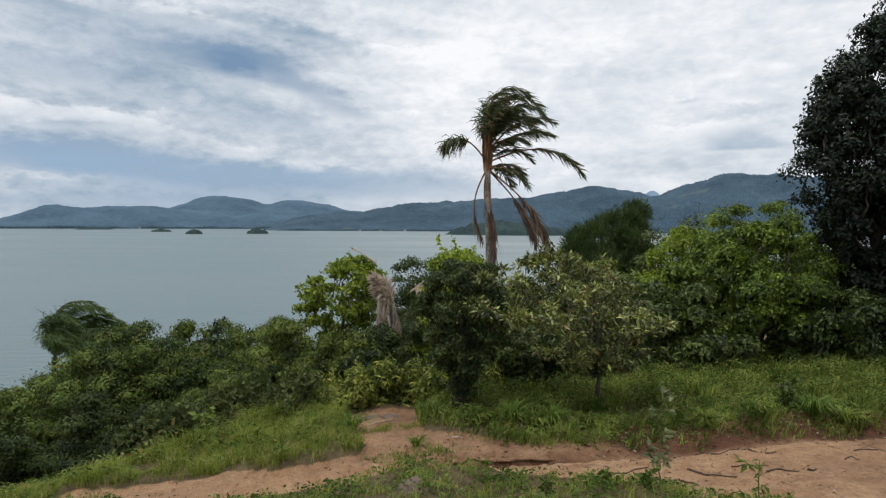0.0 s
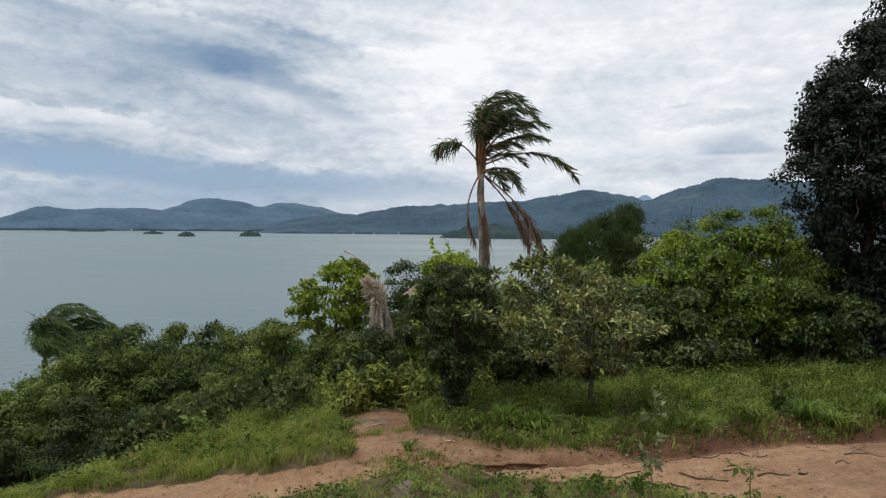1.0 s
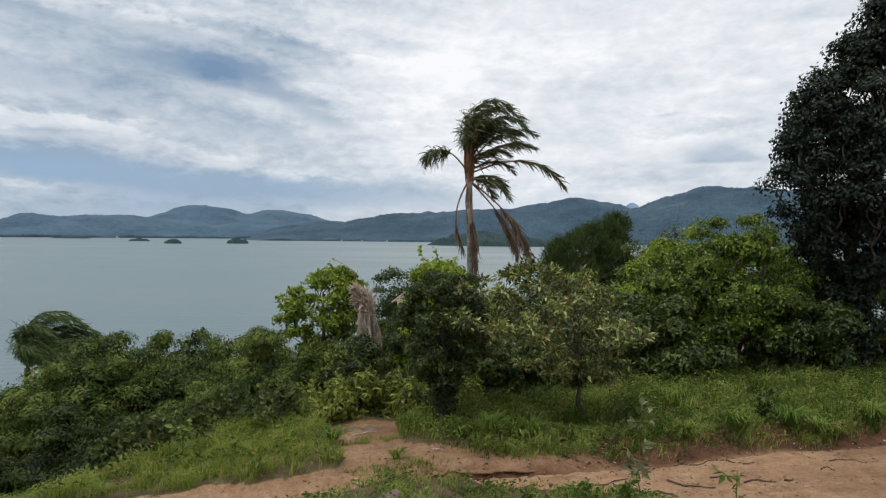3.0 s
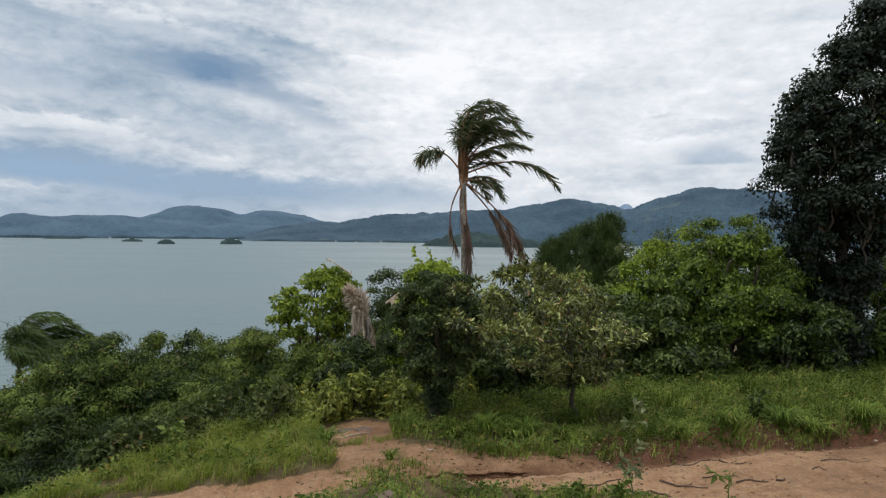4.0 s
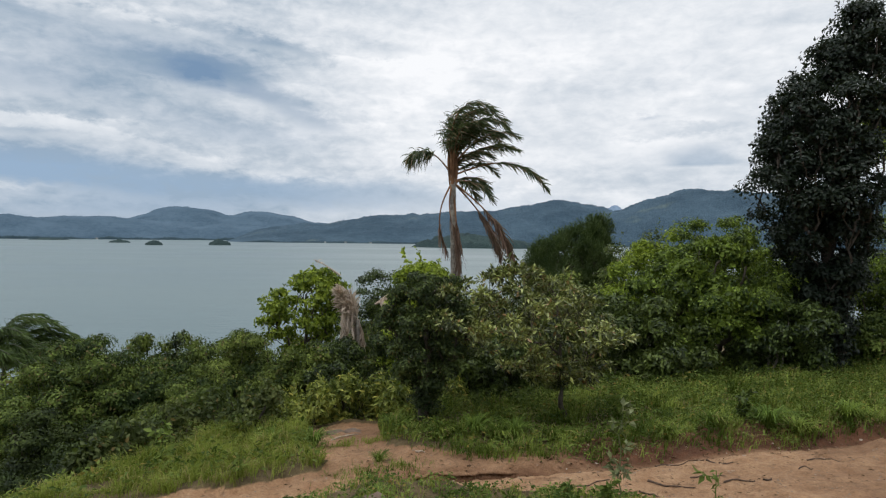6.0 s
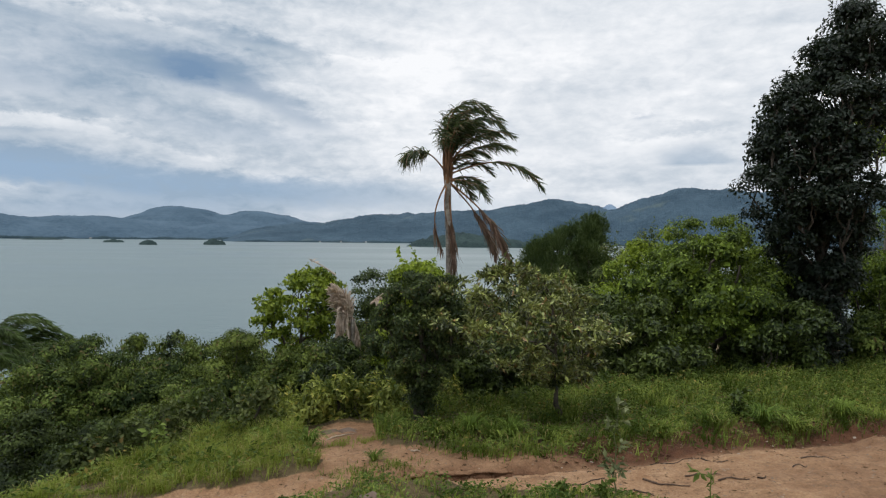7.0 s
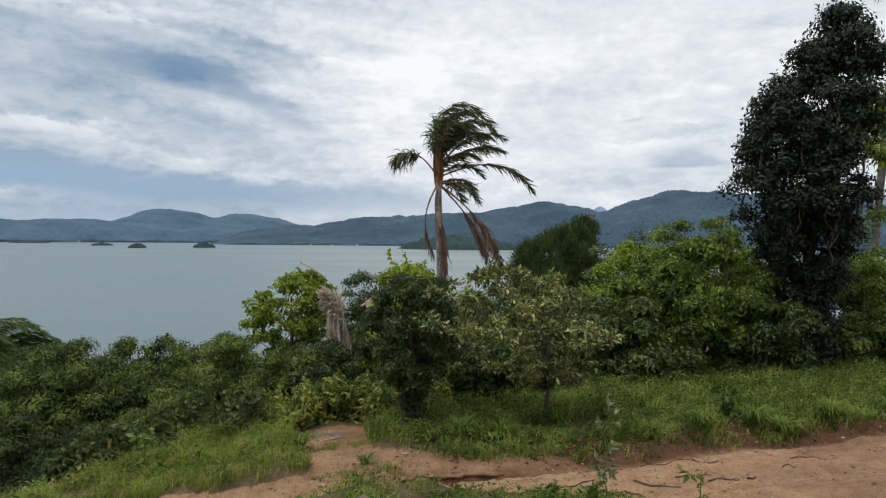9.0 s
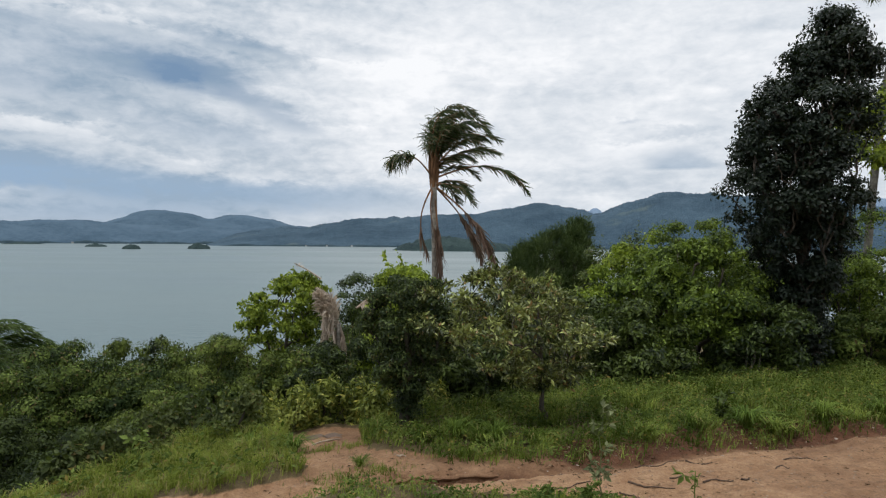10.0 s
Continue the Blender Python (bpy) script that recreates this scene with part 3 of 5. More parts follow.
def build_ground():
    rad = np.concatenate([np.linspace(0.001, 3.5, 20), np.linspace(3.57, 11.5, 120), np.geomspace(11.7, 4800, 80)])
    ang = np.radians(np.concatenate([np.linspace(-44, 48, 380), np.linspace(49, 315, 90)]))
    a, r = np.meshgrid(ang, rad)
    x, y = r * np.sin(a), r * np.cos(a) - 0.5
    z = land(x, y)
    nr, na = x.shape
    v = np.stack([x, y, z], -1).reshape(-1, 3)
    i, j = np.meshgrid(np.arange(nr - 1), np.arange(na), indexing="ij")
    j2 = (j + 1) % na
    f = np.stack([i * na + j, (i + 1) * na + j, (i + 1) * na + j2, i * na + j2], -1).reshape(-1, 4)
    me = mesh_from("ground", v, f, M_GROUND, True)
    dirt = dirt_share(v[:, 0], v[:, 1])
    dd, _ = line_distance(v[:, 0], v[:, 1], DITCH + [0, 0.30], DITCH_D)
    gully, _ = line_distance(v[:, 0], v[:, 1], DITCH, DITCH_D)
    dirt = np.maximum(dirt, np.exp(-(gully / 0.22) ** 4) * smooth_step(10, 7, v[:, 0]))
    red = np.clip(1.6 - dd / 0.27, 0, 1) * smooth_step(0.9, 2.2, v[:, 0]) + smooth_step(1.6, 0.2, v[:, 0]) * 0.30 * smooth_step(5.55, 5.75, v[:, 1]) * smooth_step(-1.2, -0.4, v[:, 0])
    # dark soil in the washed-out hollow, its shade put into the colour too
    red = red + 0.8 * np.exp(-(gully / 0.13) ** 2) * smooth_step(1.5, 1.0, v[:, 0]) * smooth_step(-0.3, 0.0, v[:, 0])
    # darker, mottled red-brown where the track runs on
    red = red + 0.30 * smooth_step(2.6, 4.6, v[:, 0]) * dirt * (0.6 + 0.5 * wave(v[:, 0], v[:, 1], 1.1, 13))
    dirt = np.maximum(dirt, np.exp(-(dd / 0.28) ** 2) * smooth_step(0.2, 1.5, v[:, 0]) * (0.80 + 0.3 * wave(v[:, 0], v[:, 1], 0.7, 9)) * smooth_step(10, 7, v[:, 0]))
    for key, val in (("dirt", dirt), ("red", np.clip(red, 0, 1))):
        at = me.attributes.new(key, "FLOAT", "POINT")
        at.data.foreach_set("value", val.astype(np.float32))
    ob = new("ground", me)
    tagged(ob, "uneven grassy headland with a worn reddish dirt track", "ground", kind="structure")


build_ground()

# the bay
rad = np.geomspace(20, 4900, 40)
ang = np.linspace(0, 2 * np.pi, 97)[:-1]
a, r = np.meshgrid(ang, rad)
v = np.stack([r * np.sin(a), r * np.cos(a), np.full(a.shape, SEA)], -1).reshape(-1, 3)
i, j = np.meshgrid(np.arange(39), np.arange(96), indexing="ij")
f = np.stack([i * 96 + j, (i + 1) * 96 + j, (i + 1) * 96 + (j + 1) % 96, i * 96 + (j + 1) % 96], -1).reshape(-1, 4)
tagged(new("water", mesh_from("water", v, f, M_WATER, True)), "calm grey-green water of a wide bay", "water", kind="structure")


# ---- far shore ----
def hill_range(name, label, mat, dist, depth, bumps, az_from, az_to, seed):
    """A wooded range. bumps: (azimuth, rise, half width to its left, half width to its right), degrees; rises as seen from here."""
    az = np.linspace(az_from, az_to, int((az_to - az_from) * 14))
    ridge = np.zeros(len(az))
    for c, h, wl, wr in bumps:
        w = np.where(az < c, wl, wr)
        ridge += (h * np.exp(-((az - c) / w) ** 2)) ** 5
    ridge = ridge ** 0.2
    ends = smooth_step(az_from, az_from + 3, az) * smooth_step(az_to, az_to - 3, az)
    u = np.linspace(0, 1, 34)
    r = np.random.default_rng(seed)
    A, U = np.meshgrid(np.radians(az), u)
    dd = dist + depth * U
    x, y = dd * np.sin(A), dd * np.cos(A)
    crest = np.radians(ridge)[None] * (dist + depth * 0.62) + 30
    prof = np.where(U < 0.62, np.sin(U / 0.62 * np.pi / 2) ** 0.9, np.cos((U - 0.62) / 0.38 * np.pi / 2))
    z = SEA - 1 + (crest) * prof * smooth_step(0, 0.01, ridge)[None]
    z = SEA - 1 + (z - SEA + 1) * ends[None]
    rough = wave(x, y, 260, seed) * 7 + wave(x, y, 90, seed + 1) * 3 + wave(x, y, 30, seed + 2) * 1.2
    tops = np.abs(r.normal(0, 1, z.shape)) * (2.0 if dist < 2500 else 1.0)
    z = z + (rough + tops) * np.clip((z - SEA) / 50, 0, 1)
    n, k = z.shape
    i, j = np.meshgrid(np.arange(n - 1), np.arange(k - 1), indexing="ij")
    f = np.stack([i * k + j, i * k + j + 1, (i + 1) * k + j + 1, (i + 1) * k + j], -1).reshape(-1, 4)
    ob = new(name, mesh_from(name, np.stack([x, y, z], -1).reshape(-1, 3), f, mat, False))
    return tagged(ob, label, "hill", kind="structure")


hill_range("backdrop_far_hills", "far wooded hills across the bay, blue haze in their colour", M_HILLFAR_HAZED, 3300, 1000,
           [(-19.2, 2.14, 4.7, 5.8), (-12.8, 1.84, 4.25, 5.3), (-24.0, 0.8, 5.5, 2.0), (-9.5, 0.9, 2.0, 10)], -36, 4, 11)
hill_range("backdrop_left_hills", "long low wooded ridge along the far shore", M_HILLFAR_HAZED, 2800, 600,
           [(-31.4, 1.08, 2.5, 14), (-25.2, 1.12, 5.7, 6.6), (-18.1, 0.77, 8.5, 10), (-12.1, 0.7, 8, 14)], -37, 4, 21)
hill_range("backdrop_right_hills", "steep green wooded hills on the far shore", M_HILLNEAR_HAZED, 2250, 1100,
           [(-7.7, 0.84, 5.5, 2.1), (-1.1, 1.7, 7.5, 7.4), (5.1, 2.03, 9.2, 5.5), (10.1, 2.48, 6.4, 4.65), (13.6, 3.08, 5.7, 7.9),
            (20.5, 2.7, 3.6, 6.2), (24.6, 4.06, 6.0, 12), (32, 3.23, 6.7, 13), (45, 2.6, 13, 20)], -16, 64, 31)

hill_range("backdrop_far_peak", "mountain top far behind the hills, pale haze in its colour", M_PEAK_HAZED, 4250, 400, [(18.2, 2.78, 1.5, 1.3), (16.8, 2.3, 3, 3), (21, 2.2, 3, 4), (38, 3.6, 6, 6)], 12, 48, 41)


def islet(az, dist, wide, tall, depth, label, seed):
    n, k = 18, 40
    u, w = np.meshgrid(np.linspace(-1, 1, n), np.linspace(-1, 1, k), indexing="ij")
    rr = np.sqrt(u * u + w * w)
    h = np.clip(1 - rr, 0, 1) ** 0.55
    r = np.random.default_rng(seed)
    z = SEA - 0.6 + tall * h * (0.85 + 0.14 * wave(w * wide, u * depth, wide * 0.9, seed)) + np.abs(r.normal(0, 0.08 * tall, h.shape)) * (h > 0.2)
    x, y = w * wide, u * depth
    i, j = np.meshgrid(np.arange(n - 1), np.arange(k - 1), indexing="ij")
    f = np.stack([i * k + j, i * k + j + 1, (i + 1) * k + j + 1, (i + 1) * k + j], -1).reshape(-1, 4)
    ob = new("islet", mesh_from("islet", np.stack([x, y, z], -1).reshape(-1, 3), f, M_ISLET))
    ob.matrix_world = pose(dist * math.sin(radians(az)), dist * math.cos(radians(az)), 0, 0, 0, -az)
    return tagged(ob, label, "islet", "islets in the bay", "structure")


islet(-16.2, 1660, 27, 17, 20, "small tree-covered islet in the bay", 1)
islet(-21.3, 1620, 20, 13, 16, "small low rocky wooded islet", 2)
islet(-23.8, 1960, 28, 10, 18, "small low wooded islet with bare ends", 3)
islet(-28.6, 2480, 62, 7, 25, "long flat low islet far out", 4)
islet(6.0, 1660, 168, 40, 90, "low wooded headland reaching into the bay", 5)


def shore_belt(az_from, az_to, dist, tall, label, seed):
    """A low uneven belt of dark woods at the water's edge."""
    az = np.radians(np.linspace(az_from, az_to, int((az_to - az_from) * 30)))
    r = np.random.default_rng(seed)
    ends = smooth_step(0, 0.03, (az - az[0]) / (az[-1] - az[0])) * smooth_step(1, 0.97, (az - az[0]) / (az[-1] - az[0]))
    crest = tall * ends * (0.55 + 0.35 * wave(az * dist, az * 0, 160, seed) + r.uniform(0, 0.35, len(az)))
    rows = []
    for back, share in ((0, 0.0), (4, 0.55), (14, 1.0), (34, 0.8), (60, 0.0)):
        d = dist + back
        rows.append(np.stack([d * np.sin(az), d * np.cos(az), SEA - 0.6 + np.maximum(crest, 0.5) * share], 1))
    n, k = len(rows), len(az)
    i, j = np.meshgrid(np.arange(n - 1), np.arange(k - 1), indexing="ij")
    f = np.stack([i * k + j, i * k + j + 1, (i + 1) * k + j + 1, (i + 1) * k + j], -1).reshape(-1, 4)
    tagged(new("backdrop_shore_woods", mesh_from("shore_woods", np.array(rows).reshape(-1, 3), f, M_SHORE_HAZED)), label, "shore woods", kind="structure")


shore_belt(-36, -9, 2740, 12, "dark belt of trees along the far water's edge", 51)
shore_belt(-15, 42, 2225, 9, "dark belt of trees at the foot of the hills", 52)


# ---- trees and shrubs ----
def on_land(x, y, sink=0.03):
    return (x, y, height_at(x, y) - sink)


def height_to(x, y, top):
    return top - height_at(x, y)


# the broad little guava tree beside the track
tree("guava_tree", on_land(1.91, 7.6), "small spreading guava tree with pale green leaves and a thin trunk", "tree",
     [(0.27, 0.36, 0.05, 0), (0.36, 0.74, -0.02, 0), (0.50, 1.10, -0.25, 0), (0.62, 1.36, -0.50, 0), (0.76, 1.27, -0.60, 0), (0.87, 0.92, -0.65, 0), (0.94, 0.42, -0.62, 0), (1.0, 0.18, -0.60, 0)],
     1.88, 0.030, 135, 0.14, (0.074, 0.030), 90, M_GUAVA, M_BARK, lean=(-0.12, 0), limbs=9, fork=0.30, droop=0.05, spread=0.75, sprigs=40, squash=0.8, hollow=0.30, shingle=False, flat=0.42)
# the dark dense tree next to it
tree("dense_tree", on_land(0.22, 7.45), "dense olive-green small tree with a thick shaded trunk", "tree",
     [(0.05, 0.07, 0.02, 0), (0.22, 0.16, 0.02, 0), (0.38, 0.38, 0.02, 0), (0.52, 0.60, 0.02, 0.1), (0.72, 0.66, 0.05, 0.15), (0.90, 0.52, 0.08, 0.2), (1.0, 0.4, 0.05, 0.2)],
     1.78, 0.06, 120, 0.15, (0.046, 0.020), 300, M_OLIVE, M_BARK, limbs=8, fork=0.2, sprigs=18, flat=0.6)
# bright shrub and its neighbours before the tall tree
tree("bright_shrub", on_land(5.55, 11.6), "rounded bright green leafy shrub beside the tall dark tree", "shrub",
     [(0.05, 1.3, 0, 0), (0.35, 1.75, 0, 0), (0.65, 1.60, 0, 0), (0.85, 1.15, 0.1, 0), (1.0, 0.6, 0.3, 0)],
     2.55, 0.05, 95, 0.34, (0.070, 0.034), 420, M_BRIGHT, M_BARK, limbs=9, fork=0.1, stems=4, sprigs=22, core=0.22)
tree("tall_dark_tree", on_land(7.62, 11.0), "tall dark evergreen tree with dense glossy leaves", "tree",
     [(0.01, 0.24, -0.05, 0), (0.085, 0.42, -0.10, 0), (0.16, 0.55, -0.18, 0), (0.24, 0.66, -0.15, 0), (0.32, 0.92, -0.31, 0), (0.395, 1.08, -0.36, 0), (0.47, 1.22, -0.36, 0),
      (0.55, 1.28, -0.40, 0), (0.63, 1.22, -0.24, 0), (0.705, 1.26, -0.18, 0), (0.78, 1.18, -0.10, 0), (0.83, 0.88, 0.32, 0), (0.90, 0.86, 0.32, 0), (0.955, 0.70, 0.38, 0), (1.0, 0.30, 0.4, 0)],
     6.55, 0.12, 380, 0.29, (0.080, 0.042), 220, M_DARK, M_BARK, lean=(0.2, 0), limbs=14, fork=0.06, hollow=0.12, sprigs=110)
tree("feathery_tree", on_land(5.25, 20.0), "upright feathery grey-green tree standing behind the shrubs", "tree",
     [(0.40, 1.5, -0.1, 0), (0.64, 1.65, -0.15, 0), (0.80, 1.45, -0.10, 0), (0.88, 0.95, 0.25, 0), (0.93, 0.65, 0.55, 0), (1.0, 0.25, 1.0, 0)],
     height_to(5.15, 20.0, 2.55), 0.10, 190, 0.29, (0.13, 0.017), 480, M_FEATHER, M_BARK, limbs=8, fork=0.3, droop=-0.9, spread=0.5, sprigs=170, flat=1.6, shingle=False)
tree("almond_tree", on_land(-2.9, 18.4), "open broad-leaved tree with fresh light green leaves", "tree",
     [(0.50, 0.7, 0.0, 0), (0.64, 1.30, -0.10, 0), (0.82, 1.35, -0.05, 0), (0.92, 1.0, 0.2, 0), (1.0, 0.5, 0.5, 0)],
     height_to(-2.9, 18.4, 0.95), 0.08, 85, 0.32, (0.14, 0.080), 90, M_ALMOND, M_BARK, limbs=9, fork=0.45, hollow=0.50, sprigs=3, flat=0.36)


def shrub(x, y, h, w, mat, leaf, label, name="shrub", category="shrub", dens=1.0, group="", clumps=46, bark=None, sprigs=6, puff=0.22, core=0.0, spread=0.9, flat=0.75):
    low = max(0.04, 1 - 2.7 / h)
    return tree(name, on_land(x, y), label, category,
                [(low + (1 - low) * k, r * w, ox, 0) for k, r, ox in ((0.0, 0.80, 0), (0.35, 1.0, 0), (0.65, 0.95, 0.05), (0.86, 0.78, 0.1), (1.0, 0.48, 0.1))],
                h, 0.024, clumps, puff * w + 0.08, leaf, int(200 * dens), mat, bark or M_BARK, limbs=5, fork=0.08, stems=3, sprigs=sprigs, group=group, core=core, spread=spread, flat=flat)


SLOPE = "shrubs down the slope"
# how far below the eye the shrub tops lie, for each metre of distance, by direction
TOPS = [(-0.9, 0.27), (-0.69, 0.190), (-0.6, 0.190), (-0.55, 0.150), (-0.5, 0.130), (-0.4, 0.118), (-0.3, 0.120), (-0.2, 0.130), (-0.15, 0.150), (-0.12, 0.172), (-0.085, 0.178), (-0.065, 0.075), (0.0, 0.06), (0.25, 0.085), (0.35, 0.06), (0.9, 0.02)]
kinds = [
    shrub(-4.4, 14.0, 2.3, 1.35, M_SLOPE, (0.060, 0.034), "dark green wind-shorn shrub on the slope", group=SLOPE, clumps=30, dens=2.6, sprigs=0, puff=0.25, core=0.10, spread=0.40, flat=0.55),
    shrub(-7.6, 13.2, 2.2, 1.45, M_SLOPE, (0.062, 0.034), "dense dull green shrub on the slope", group=SLOPE, clumps=30, dens=2.6, sprigs=0, puff=0.25, core=0.10, spread=0.40, flat=0.55),
    shrub(-5.6, 10.4, 1.7, 1.2, M_SLOPE_SHADE, (0.056, 0.032), "low green shrub below the grassy rim, shade in its leaf colour", group=SLOPE, clumps=30, dens=2.6, sprigs=0, puff=0.25, core=0.10, spread=0.40, flat=0.55),
    shrub(-10.5, 17.0, 2.9, 1.7, M_SLOPE, (0.066, 0.038), "broad dark green shrub on the slope", group=SLOPE, clumps=30, dens=2.6, sprigs=0, puff=0.25, core=0.10, spread=0.40, flat=0.55),
]
r3 = np.random.default_rng(42)
spots = []
back = []
# the back row, which makes the line against the water
for u in np.arange(-0.70, -0.07, 0.034):
    y = 15.5 + r3.normal(0, 0.6)
    if not -0.67 < u < -0.575:
        back.append((y, u * y, 8.0, 2.0 - blend(u, TOPS) * y - height_at(u * y, y) - 0.22 - 0.12 * math.sin(u * 37.0) - r3.uniform(-0.12, 0.22)))
for gy in np.concatenate([np.arange(7.0, 15, 1.5), np.arange(15, 29, 2.0)]):
    for gx in np.arange(-24, 10, 1.55 if gy < 15 else 1.9):
        x, y = gx + r3.normal(0, 0.35), gy + r3.normal(0, 0.35)
        below = y - blend(x, RIM)
        if below < 1.0 or x < -0.86 * y or x > 0.3 * y or (x > -1.4 and y < 11.2):
            continue
        if min(math.hypot(x - k.location.x, y - k.location.y) for k in kinds) < 1.1 or math.hypot(x + 3.2, y - 18.4) < 1.6 or math.hypot(x + 15.5, y - 25) < 1.5:
            continue
        edge = blend(x / y, TOPS)
        if -0.68 < x / y < -0.57 and y < 25:
            edge = max(edge, 0.265)
        fall = edge + max(0.0, 0.30 - edge - 0.012 * max(below - 1, 0) ** 1.3) * (0.75 if below < 7 else 0.3)
        want = 2.0 - fall * y - height_at(x, y) - abs(r3.normal(0, 0.25)) - 0.20
        spots.append((y, x, below, want))
seen = []
for y, x, below, want in sorted(spots + back):
    slope = (2.0 - want - height_at(x, y)) / y
    # leave out what stands wholly behind nearer shrubs
    if want < 0.7 or (y, x, below, want) not in back and sum(1 for u, s in seen if abs(u - x / y) < 0.045 and s < slope - 0.002) >= 1:
        continue
    seen.append((x / y, slope))
    # shrubs close below the rim take the kind with painted-in shade
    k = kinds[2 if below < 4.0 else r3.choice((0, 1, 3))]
    s = want / (k["tall"] + 0.45)
    w = min(max(s, 0.8), 1.2)
    c = copy_thing(k, Matrix.LocRotScale(on_land(x, y), Euler((0, 0, r3.uniform(0, 6.28))), None))
    c.scale = (w, w, min(s, 2.2))

# a taller shoot that breaks the line of the slope's shrubs
shoot = tree("young_tree", on_land(-7.25, 20.5), "slim young tree with rounded leaves above the shrubs", "tree",
             [(0.45, 0.65, 0, 0), (0.7, 0.55, 0, 0), (0.88, 0.30, 0.0, 0), (1.0, 0.16, 0.08, 0)], height_to(-7.25, 20.5, -1.15), 0.05, 34, 0.22, (0.13, 0.080), 40, M_SHRUB, M_BARK, limbs=6, sprigs=4, group="young trees on the slope")
for x, y, top, turn in ((-5.75, 19.0, -1.25, 1.9), (-5.1, 18.6, -1.2, 4.0), (-8.6, 20.8, -1.6, 2.8)):
    c = copy_thing(shoot, Matrix.LocRotScale(on_land(x, y), Euler((0, 0, turn)), None))
    c.scale = (0.75, 0.75, height_to(x, y, top) / shoot["tall"])

MIDDLE = "shrubs behind the guava tree"
